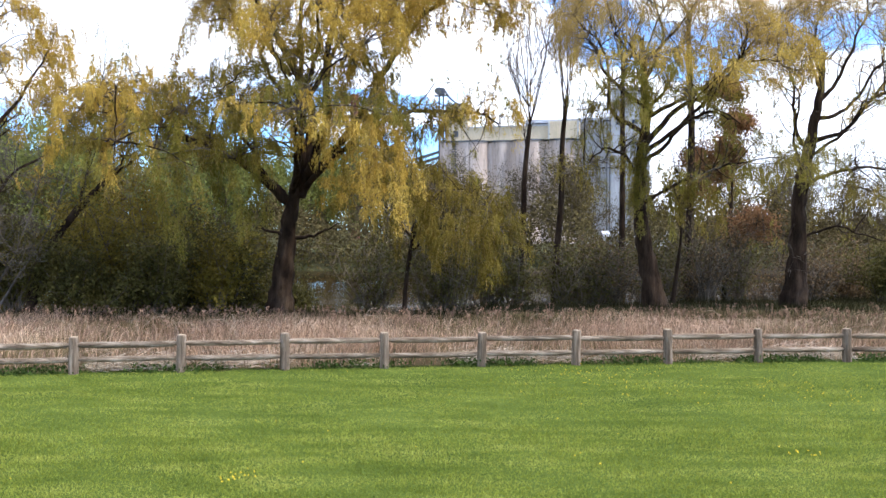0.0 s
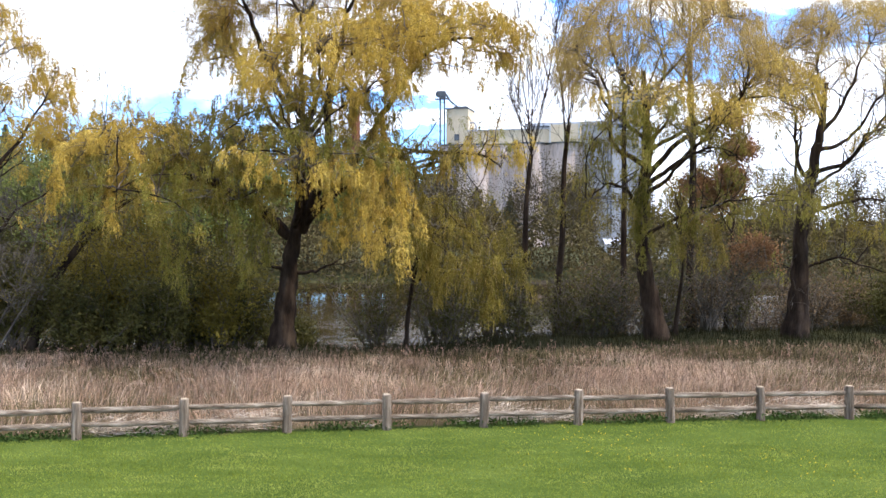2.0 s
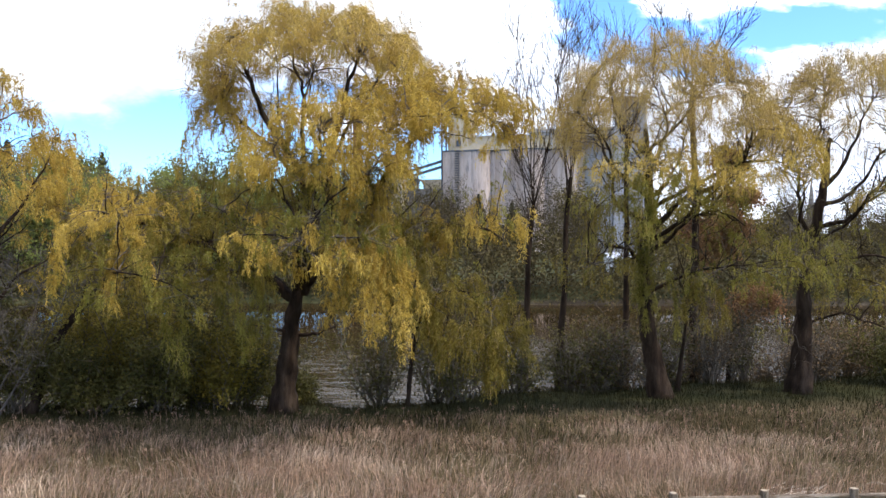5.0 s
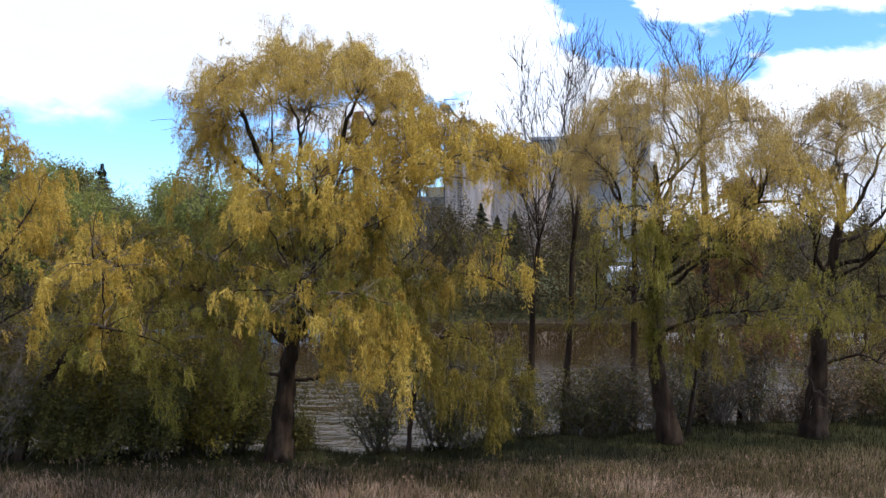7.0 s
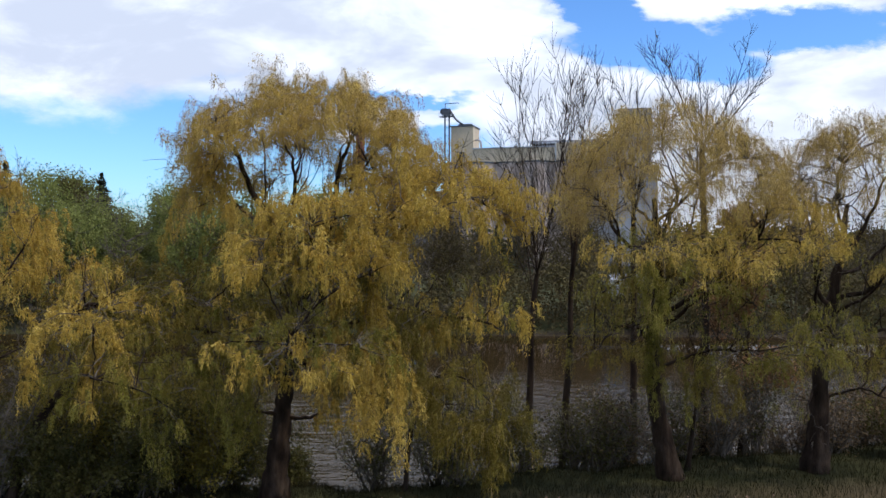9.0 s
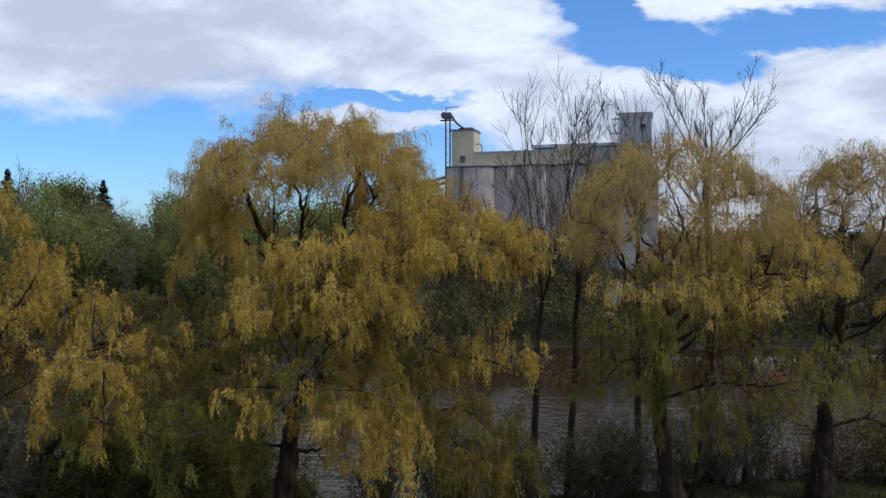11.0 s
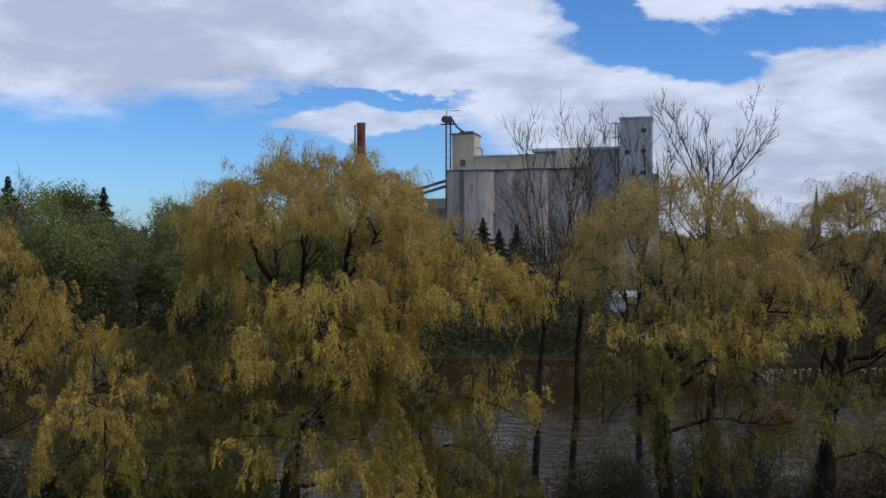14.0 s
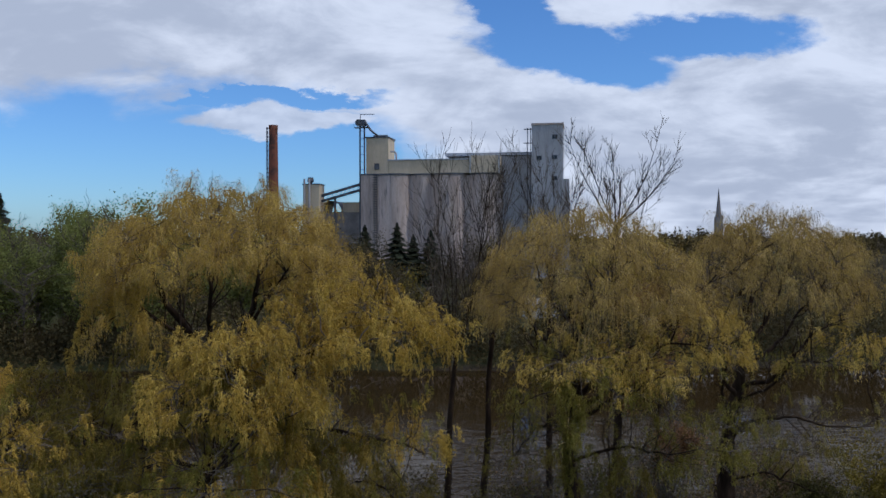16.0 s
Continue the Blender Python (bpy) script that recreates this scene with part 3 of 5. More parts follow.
    for lobe in lobes:
        cx, cy, cz, rx, ry, rz, clumps, hang, g, low = lobe[:10]
        dense = lobe[10] if len(lobe) > 10 else 1.0
        front = lobe[11] if len(lobe) > 11 else 0.0
        some = lobe[12] if len(lobe) > 12 else sprays
        mid, half = np.array([cx, cy, cz]) - foot, np.array([rx, ry, rz])
        for q in spread_ways(r, clumps, low, front):
            E = mid + q * half * r.uniform(0.78, 1.0) + r.normal(0, 0.15, 3)
            d = np.linalg.norm((nodes - E) * np.array([1.1, 1.1, 0.95]), axis=1) + 1.2 * np.maximum(0, nodes[:, 2] - E[2] + 0.3) + 0.25 * r.random(len(nodes))
            i = int(d.argmin())
            A = nodes[i]
            ln = np.linalg.norm(E - A)
            M = A * 0.5 + E * 0.5 + np.array([r.normal(0, 0.07), r.normal(0, 0.07), 0.08]) * ln
            B = spline([A, M, E], 9)
            B[1:-1] += r.normal(0, 0.03, (7, 3))
            (boughs[owner[i]] if ln > 2.0 else tw).tube(B, np.linspace(min(0.055, 0.010 + 0.009 * ln), 0.012, 9), 5)
            if ln > 2.5:
                nodes, owner = np.vstack([nodes, B[4:7]]), np.concatenate([owner, [owner[i]] * 3])
            way = unit((q + np.array([0, 0, 0.1])) * np.array([1, 1, 0.35]))
            tips = []
            for _ in range(6):
                T = bough(r, B[int(r.integers(5, 9))], unit(way * 0.55 + r.normal(0, 0.55, 3) * np.array([1, 1, 0.45]) + np.array([0, 0, 0.15])), r.uniform(0.5, 1.25), -0.10, 0.15, 6)
                tw.tube(T, np.linspace(0.010, 0.004, 6), 3)
                tips += [T[5], T[4], T[3], T[2]]
            tips = np.array(tips)[r.permutation(24)[:some]]
            O = tips - B[5] + way * 0.5
            feather(tips, O, hang, dense, g)
    # inner twigs take the last foliage listed, the shade-darkened one where given
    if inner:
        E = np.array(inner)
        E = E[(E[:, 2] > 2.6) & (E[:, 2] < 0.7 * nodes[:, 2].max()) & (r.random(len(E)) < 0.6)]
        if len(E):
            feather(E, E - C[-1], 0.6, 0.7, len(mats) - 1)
    for cx, cy, cz, wide, bunches, long, g in curtains:
        top = np.array([cx, cy, cz]) - foot
        i = int(np.linalg.norm(nodes - top, axis=1).argmin())
        for _ in range(bunches):
            E = top + r.normal(0, 1, 3) * np.array([wide, wide * 0.7, 0.35])
            M = nodes[i] * 0.45 + E * 0.55 + np.array([0, 0, 0.3])
            tw.tube(spline([nodes[i], M, E], 7), np.linspace(0.018, 0.006, 7), 4)
            # tiers of sprays down each hanging bunch
            T = bough(r, E, (r.normal(0, 0.3), r.normal(0, 0.3), -0.6), long * r.uniform(0.6, 1.0), -0.25, 0.07, 8)
            T[:, 2] = np.maximum(T[:, 2], lower + 0.3)
            tw.tube(T, np.linspace(0.007, 0.003, 8), 3)
            J = np.repeat(T, 2, 0)
            feather(J, r.normal(0, 1, J.shape), 0.62, 1.0, g)
    part("trunk", tb, bark, t0, smooth=True)
    for lb in boughs:
        part("limb", lb, bark, t0, smooth=True)
    part("twig_growth", tw, TWIG, t0, kind="stuff")
    part("shoot_curtain", shoots, SHOOT, t0, kind="stuff")
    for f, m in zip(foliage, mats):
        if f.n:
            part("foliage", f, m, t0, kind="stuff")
    return t0


def fork_tree(name, base, height, seed, label, spread=0.5, depth=4, radius=0.16, lean=(0, 0), mat=None, leaf=0.1, leaves=0, clump=0.35, bark=TWIG, first=0.35, up=0.12, kids=4, twig=0.009, stems=1, group="", z=None, wide=0.5):
    """A branching tree with rising boughs; leaves > 0 gives it clumps of small leaves."""
    r = np.random.default_rng(seed)
    bx, by = base
    t0 = thing(name, (bx, by, (float(ground_z(bx, by)) if z is None else z) - 0.05), label, "tree", group)
    tb, lb = Build(), Build()
    tips = []

    def spawn(P, R, level, length):
        n = len(P)
        for k in range(kids if level < depth else kids + 1):
            i = int(n * (first if level == 1 else 0.25) + r.random() * n * (1 - (first if level == 1 else 0.25)))
            i = min(max(i, 1), n - 1)
            ln = length * r.uniform(0.38, 0.66) * (1.25 - 0.5 * i / n)
            d = side_way(r, P[i] - P[i - 1], r.uniform(0.35, 0.75) * spread * 1.6, 0.15)
            m = 7 if level < 3 else 5
            B = bough(r, P[i], d, ln, up, 0.12, m)
            r0 = max(twig * 1.4, R[i] * 0.6)
            lb.tube(B, np.linspace(r0, twig, m), 5 if level < 3 else 3)
            if level >= depth - 1:
                tips.append(B)
            if level < depth:
                spawn(B, np.linspace(r0, twig, m), level + 1, ln)

    for s in range(stems):
        d0 = np.array([lean[0] + (s - (stems - 1) / 2) * 0.25, lean[1], 1.0])
        off = np.array([(s - (stems - 1) / 2) * 0.4, r.normal(0, 0.1), 0])
        T = bough(r, off, d0, height * r.uniform(0.88, 1.0), 0.03, 0.045, 14)
        R = radius * (1 - np.linspace(0, 1, 14) ** 0.9 * 0.9)
        R[0] *= 1.4
        tb.tube(T, R, 9)
        spawn(T, R, 1, height * wide)
    part("trunk", tb, bark, t0, smooth=True)
    part("branchwork", lb, bark, t0)
    if leaves and tips:
        f = Build()
        E = np.concatenate([B[len(B) // 2:] for B in tips])
        E = E[r.integers(0, len(E), leaves)] + r.normal(0, clump, (leaves, 3))
        f.quads(leaf_cards(r, E, leaf, leaf * 0.33, 0.3))
        part("foliage", f, mat, t0, kind="stuff")
    return t0


def shrub(name, base, size, seed, label, mat, leaves=9000, leaf=0.13, category="shrub", group="", stems=14, weep=0.0, kids=7):
    """Many stems from one foot, with leaf clumps towards their ends."""
    r = np.random.default_rng(seed)
    bx, by = base
    w, h = size
    t0 = thing(name, (bx, by, float(ground_z(bx, by)) - 0.05), label, category, group)
    sb, f = Build(), Build()
    E = []
    for s in range(stems):
        a = r.uniform(0, 2 * np.pi)
        out = r.uniform(0.1, 1.0)
        d = np.array([math.cos(a) * out * w / h, math.sin(a) * out * w / h * 0.7, 1.0])
        P = bough(r, (r.normal(0, 0.25), r.normal(0, 0.25), 0), d, h * r.uniform(0.6, 1.05), 0.02 - weep * 0.12, 0.10, 9)
        sb.tube(P, np.linspace(0.045, 0.01, 9), 5)
        for k in range(kids):
            i = r.integers(2, 9)
            B = bough(r, P[i], side_way(r, P[i] - P[i - 1], 0.7, 0.1), h * r.uniform(0.12, 0.3), 0.05 - weep * 0.15, 0.15, 4)
            sb.tube(B, np.linspace(0.014, 0.006, 4), 3)
            E.append(B[1:])
        E.append(P[3:])
    E = np.concatenate(E)
    P = E[r.integers(0, len(E), leaves)] + r.normal(0, 0.22, (leaves, 3))
    P[:, 2] = np.maximum(P[:, 2], 0.1)
    f.tris(leaf_tris(r, P, leaf * 1.15, leaf * 0.36, 0.3 + weep))
    part("stem_tangle", sb, TWIG, t0, kind="stuff")
    part("foliage", f, mat, t0, kind="stuff")
    return t0


def fan_tree(name, base, fork, height, seed, label, width, radius=0.18, limbs=7, bark=BARK, group="", lean=0.0, rise=0.75, lift=0.07):
    """A bare tree: a long stem, and above the fork a fan of limbs that curve upwards."""
    r = np.random.default_rng(seed)
    bx, by = base
    t0 = thing(name, (bx, by, float(ground_z(bx, by)) - 0.05), label, "tree", group)
    tb = Build()
    T = bough(r, (0, 0, 0), (lean, 0, 1), fork, 0.02, 0.03, 14)
    T = T - np.linspace(0, 1, 14)[:, None] * np.array([T[-1][0] - lean * fork, T[-1][1], 0])
    tb.tube(T, np.linspace(radius * 1.15, radius * 0.62, 14), 9)
    part("trunk", tb, bark, t0, smooth=True)
    fine = Build()
    for k in range(limbs):
        a = (k + 0.5) / limbs * 2 - 1 + r.normal(0, 0.08)
        tilt = a * width / (height - fork)
        start = T[-1 - int(r.integers(0, 3)) if k % 2 else -1]
        ln = (height - fork) * r.uniform(0.8, 1.08) * math.hypot(1, tilt * 0.7)
        P = bough(r, start, (tilt * 1.25, r.normal(0, 0.35), rise), ln, lift, 0.04, 11)
        R = np.linspace(radius * 0.20, 0.006, 11)
        lb = Build()
        lb.tube(P, R, 6)
        for _ in range(15):
            i = int(r.integers(1, 10))
            l2 = ln * r.uniform(0.22, 0.42) * (1.2 - 0.06 * i)
            B = bough(r, P[i], side_way(r, P[i + 1] - P[i - 1], r.uniform(0.35, 0.6), 0.15), l2, 0.09, 0.06, 7)
            lb.tube(B, np.linspace(max(0.012, R[i] * 0.45), 0.007, 7), 4)
            for _ in range(7):
                j = int(r.integers(1, 6))
                C = bough(r, B[j], side_way(r, B[j + 1] - B[j - 1], r.uniform(0.35, 0.6), 0.15), l2 * r.uniform(0.25, 0.5), 0.09, 0.07, 5)
                fine.tube(C, np.linspace(0.010, 0.006, 5), 3)
        part("limb", lb, bark, t0)
    part("twig_growth", fine, TWIG, t0, kind="stuff")
    return t0


# ---- willows on the near bank ----
def near_willows():
    willow("willow_tree", (-7.6, 36.8), ([(0, 0, -0.1), (0.2, 0, 1.9), (0.4, 0, 3.7), (0.75, -0.1, 5.5), (1.1, -0.4, 7.6)], 0.48, 0.20), [
        ([(0.4, 0, 5.0), (-0.6, -0.5, 6.1), (-2.2, -1.5, 7.2), (-3.9, -2.8, 8.0), (-5.0, -4.8, 8.6), (-5.2, -7.2, 8.4)], 0.24),
        ([(-2.2, -1.5, 7.2), (-2.6, -4.0, 7.6), (-2.4, -6.6, 7.8)], 0.10),
        ([(0.4, 0, 5.0), (-1.6, 0.6, 6.7), (-4.4, 0.6, 7.8), (-7.0, -1.2, 7.9)], 0.16),
        ([(0.8, 0, 5.2), (1.3, -0.4, 8.4), (0.4, -1.4, 11.0), (-0.8, -2.2, 13.2), (-1.4, -2.6, 14.8)], 0.29),
        ([(0.9, 0, 5.2), (2.2, -1.2, 8.2), (2.5, -2.8, 10.6), (3.4, -4.0, 12.8), (4.0, -4.4, 14.4)], 0.26),
        ([(1.0, 0, 5.4), (3.4, -0.8, 8.1), (4.9, -2.2, 10.1), (6.2, -4.0, 11.4), (7.6, -5.6, 12.0), (8.8, -6.6, 11.6)], 0.20),
        ([(1.0, -0.1, 5.4), (3.4, -2.4, 7.6), (5.6, -4.6, 8.2), (7.8, -5.6, 8.3), (8.8, -5.7, 7.9)], 0.14),
        ([(0.5, 0, 3.4), (1.6, -0.4, 3.8), (2.7, -0.7, 4.3)], 0.11),
        ([(0.3, 0, 3.4), (-0.5, -0.6, 3.8), (-0.6, -1, 4.8)], 0.09),
        ([(1.2, -0.3, 7.9), (1.1, -1.2, 11.0), (1.4, -2.4, 13.3), (1.2, -3.0, 15.2)], 0.16),
        ([(0.7, -0.9, 10.2), (-1.2, -2.2, 12.6), (-2.2, -2.8, 13.6)], 0.11),
        ([(1.3, -0.4, 9.0), (2.9, -1.6, 12.1), (4.4, -2.4, 14.2)], 0.12),
        ([(0.8, -0.2, 5.6), (1.6, -3.0, 8.4), (2.6, -6.0, 10.4), (3.2, -8.4, 11.0)], 0.18),
        ([(1.6, -3.0, 8.4), (0.6, -5.6, 9.8), (1.4, -7.8, 10.4)], 0.10),
        ([(0.7, -0.3, 5.4), (1.6, -4.0, 6.8), (2.4, -7.6, 7.8), (2.6, -9.6, 7.6)], 0.12),
        ([(0.9, 0.2, 5.5), (0.2, 1.6, 9.6), (-0.6, 1.6, 12.4)], 0.14),
        ([(-0.4, -0.9, 6.0), (-0.8, -4.0, 7.6), (-0.6, -6.6, 8.4)], 0.10),
    ], 11, "large golden weeping willow with dark forked trunk on the riverbank", [GOLD, OLIVE, SHADE_LIME],
        # lower lobes use foliage 1 and 2, whose darker colours hold crown shade
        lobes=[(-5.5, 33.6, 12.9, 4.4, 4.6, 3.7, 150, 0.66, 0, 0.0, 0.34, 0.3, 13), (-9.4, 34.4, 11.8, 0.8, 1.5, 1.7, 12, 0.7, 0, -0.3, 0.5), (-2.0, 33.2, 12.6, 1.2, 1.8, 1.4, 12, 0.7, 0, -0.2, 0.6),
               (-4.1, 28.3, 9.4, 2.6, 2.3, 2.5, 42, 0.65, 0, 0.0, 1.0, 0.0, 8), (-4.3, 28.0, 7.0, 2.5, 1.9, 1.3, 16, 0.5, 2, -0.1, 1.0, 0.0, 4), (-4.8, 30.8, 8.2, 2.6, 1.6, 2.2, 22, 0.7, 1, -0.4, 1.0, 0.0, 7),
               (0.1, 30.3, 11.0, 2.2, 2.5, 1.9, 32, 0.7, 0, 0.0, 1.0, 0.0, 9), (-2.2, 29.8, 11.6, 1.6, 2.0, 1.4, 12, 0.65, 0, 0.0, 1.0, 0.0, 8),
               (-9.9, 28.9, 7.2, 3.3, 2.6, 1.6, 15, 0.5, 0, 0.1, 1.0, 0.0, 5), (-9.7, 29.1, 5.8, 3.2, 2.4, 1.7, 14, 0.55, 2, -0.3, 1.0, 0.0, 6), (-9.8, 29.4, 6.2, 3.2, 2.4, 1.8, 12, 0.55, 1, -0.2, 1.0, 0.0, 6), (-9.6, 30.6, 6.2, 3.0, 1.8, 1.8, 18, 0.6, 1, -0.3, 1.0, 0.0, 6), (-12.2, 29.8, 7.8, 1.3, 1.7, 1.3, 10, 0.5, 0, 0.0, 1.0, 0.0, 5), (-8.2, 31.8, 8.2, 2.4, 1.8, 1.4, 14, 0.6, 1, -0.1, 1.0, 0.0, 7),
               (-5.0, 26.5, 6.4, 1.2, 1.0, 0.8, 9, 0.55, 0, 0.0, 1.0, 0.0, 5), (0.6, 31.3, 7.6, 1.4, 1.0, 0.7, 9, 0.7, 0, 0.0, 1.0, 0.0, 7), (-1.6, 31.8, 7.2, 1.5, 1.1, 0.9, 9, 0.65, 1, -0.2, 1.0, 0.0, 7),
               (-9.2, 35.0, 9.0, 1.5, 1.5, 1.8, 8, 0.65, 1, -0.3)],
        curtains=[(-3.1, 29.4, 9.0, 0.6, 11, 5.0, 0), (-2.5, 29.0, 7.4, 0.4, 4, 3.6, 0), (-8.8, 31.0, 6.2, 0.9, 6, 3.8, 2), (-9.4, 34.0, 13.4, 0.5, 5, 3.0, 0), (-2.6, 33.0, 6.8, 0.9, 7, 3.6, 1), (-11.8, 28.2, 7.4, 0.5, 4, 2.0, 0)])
    willow("willow_tree", (9.3, 39.4), ([(0, 0, -0.2), (-0.6, 0, 2.7), (-0.9, -0.2, 6.0), (-0.7, -0.5, 9.0), (-1.0, -0.9, 12.2)], 0.44, 0.10), [
        ([(-0.8, -0.4, 8.0), (-2.2, -1.0, 9.2), (-3.0, -2.0, 11.4), (-4.4, -2.8, 13.0)], 0.13),
        ([(-0.8, -0.4, 7.4), (0.6, -0.8, 9.0), (2.2, -1.4, 10.0), (3.2, -1.8, 11.8), (4.2, -2.0, 13.4)], 0.15),
        ([(-0.8, -0.8, 10.4), (-0.2, -1.2, 12.2), (-0.9, -1.8, 14.4)], 0.11),
        ([(-0.9, -0.2, 5.8), (-2.0, -1.8, 6.6), (-3.4, -3.6, 6.7), (-4.6, -4.6, 5.9)], 0.11),
        ([(-0.8, -0.3, 6.6), (0.1, -2.2, 7.6), (1.2, -4.0, 8.5), (2.2, -5.2, 8.0)], 0.12),
        ([(-0.8, -0.6, 9.0), (0.4, 0.4, 10.4), (1.4, 0.8, 13.2)], 0.11),
        ([(-0.8, -0.4, 7.0), (1.2, -2.2, 8.6), (2.2, -3.8, 10.2), (3.8, -5.0, 10.4)], 0.12),
        ([(-0.9, -0.4, 7.2), (-1.2, -3.0, 8.6), (-2.2, -5.2, 9.9), (-2.3, -6.8, 9.8)], 0.11),
        ([(-0.8, -0.5, 8.6), (1.4, -1.0, 9.8), (3.6, -2.0, 11.6), (5.2, -2.6, 11.2)], 0.11),
        ([(-0.8, -0.1, 4.8), (1.0, -2.2, 6.0), (1.8, -4.4, 6.4), (4.2, -4.8, 6.6)], 0.09),
        ([(-0.8, -0.6, 9.2), (-2.4, 0.2, 10.6), (-3.0, 0.4, 12.0), (-4.2, 0.8, 12.8)], 0.11),
        ([(-0.9, -0.8, 11.0), (-2.0, -1.0, 12.6), (-2.4, -1.6, 14.2)], 0.08),
        ([(-0.9, -0.8, 11.2), (0.8, -1.6, 13.0), (1.8, -1.8, 14.6)], 0.08),
    ], 12, "tall weeping willow with leaning trunk and thin yellow-green curtains", [PALE, OLIVE, SHADE_LIME], leaf=0.11, leaves=15, sprays=10, sub=6,
        # low tufts again in foliage 1 and 2, shade put into their colour
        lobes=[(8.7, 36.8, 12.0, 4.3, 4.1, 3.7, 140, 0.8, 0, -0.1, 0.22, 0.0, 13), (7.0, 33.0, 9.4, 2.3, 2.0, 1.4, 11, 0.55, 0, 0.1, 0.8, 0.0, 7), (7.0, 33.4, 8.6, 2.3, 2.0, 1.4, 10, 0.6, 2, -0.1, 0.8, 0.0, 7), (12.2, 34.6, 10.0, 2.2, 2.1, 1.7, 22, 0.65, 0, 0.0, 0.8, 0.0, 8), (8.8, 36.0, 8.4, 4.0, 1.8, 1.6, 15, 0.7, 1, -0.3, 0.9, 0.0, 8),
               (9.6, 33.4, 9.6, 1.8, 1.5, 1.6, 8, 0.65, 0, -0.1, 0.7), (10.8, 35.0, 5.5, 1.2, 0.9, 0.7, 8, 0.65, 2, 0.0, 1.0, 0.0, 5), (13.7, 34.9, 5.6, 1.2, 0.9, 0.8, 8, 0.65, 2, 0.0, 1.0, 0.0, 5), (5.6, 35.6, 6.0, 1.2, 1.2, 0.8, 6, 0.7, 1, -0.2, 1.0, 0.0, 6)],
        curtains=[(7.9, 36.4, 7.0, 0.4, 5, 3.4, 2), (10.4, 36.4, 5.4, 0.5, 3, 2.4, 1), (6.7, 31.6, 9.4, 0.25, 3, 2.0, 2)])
    willow("willow_tree", (16.0, 40.8), ([(0, 0, -0.3), (0.2, 0, 2.6), (0.3, -0.1, 5.8), (0.9, -0.2, 8.8), (1.3, -0.3, 12.0)], 0.50, 0.10), [
        ([(0.6, -0.2, 7.4), (-0.2, -0.8, 8.6), (-0.4, -1.2, 10.4), (-1.2, -1.8, 12.8)], 0.13),
        ([(1.0, -0.2, 9.6), (2.0, -0.2, 11.0), (2.8, -0.4, 12.8), (3.8, -0.4, 14.4)], 0.13),
        ([(0.5, 0, 5.7), (1.8, -1, 6.5), (3.2, -2, 6.4), (5.9, -2.5, 6.3)], 0.11),
        ([(0.3, 0, 3.3), (1.8, -0.8, 3.8), (3.0, -1.2, 3.3), (4.5, -1.5, 3.0)], 0.08),
        ([(1.2, -0.2, 10.8), (0.8, 0.2, 12.4), (1.6, 0.6, 14.6)], 0.10),
        ([(0.3, 0, 4.3), (-0.7, -1, 2.9), (-1.3, -1.4, 1.6)], 0.06),
        ([(0.7, -0.2, 7.8), (2.2, -1.2, 8.4), (3.6, -1.8, 10.2), (6.2, -2.4, 11.2)], 0.13),
        ([(0.6, 0, 7.0), (1.6, -2.0, 8.2), (1.9, -3.2, 9.2), (2.6, -4.6, 9.2)], 0.09),
        ([(0.9, 0, 8.8), (2.8, 0.6, 9.6), (4.2, 0.6, 11.6), (6.4, 0.8, 12.4)], 0.12),
        ([(0.5, 0, 6.4), (-0.8, -1.2, 8.0), (-1.0, -1.8, 9.6), (-2.0, -2.6, 10.6)], 0.10),
        ([(0.4, 0, 5.2), (0.0, -2.0, 6.4), (-0.8, -3.6, 6.6)], 0.08),
        ([(1.1, -0.2, 10.0), (0.2, -1.2, 11.8), (0.4, -1.6, 13.8)], 0.08),
    ], 13, "weeping willow with thick burled trunk and sparse pale curtains", [PALE, OLIVE, SHADE_LIME], leaf=0.11, leaves=15, sprays=10, sub=6,
        # foliage 1 and 2 below the crown: leaf colour darkened for shade
        lobes=[(18.2, 40.2, 12.2, 4.0, 3.7, 3.8, 120, 0.8, 0, -0.1, 0.18, 0.0, 12), (20.8, 38.4, 9.2, 2.6, 2.1, 1.7, 13, 0.65, 0, -0.1, 0.7), (15.4, 37.4, 6.4, 1.4, 1.1, 0.8, 9, 0.65, 2, 0.0, 1.0, 0.0, 5), (18.0, 38.0, 5.0, 1.8, 1.2, 0.9, 8, 0.65, 1, -0.2, 1.0, 0.0, 5), (14.4, 38.2, 10.4, 1.4, 1.6, 1.6, 8, 0.9, 0, -0.1, 0.6)])
    willow("willow_tree", (-20.4, 34.0), ([(0, 0, -0.2), (0.2, 0, 2.0), (0.3, 0, 3.8)], 0.40, 0.28), [
        ([(0.3, 0, 3.6), (1.6, -0.3, 6.2), (3.0, -0.3, 8.2), (4.0, 0, 10.2)], 0.17),
        ([(0.3, 0, 3.6), (0.4, 0.5, 7.0), (1.4, 0.4, 10.6), (1.8, 0.4, 12.6)], 0.17),
        ([(0.3, 0, 3.6), (-1.6, 0.6, 7.0), (-2.6, 0.6, 11.5)], 0.15),
        ([(0.3, 0, 3.5), (2.2, 0.2, 5.4), (4.0, 0.0, 6.8)], 0.12),
    ], 14, "bright golden weeping willow beside the meadow", [GOLD], lobes=[(-19.6, 33.8, 10.2, 4.0, 3.5, 3.8, 54, 0.75, 0, -0.35)])
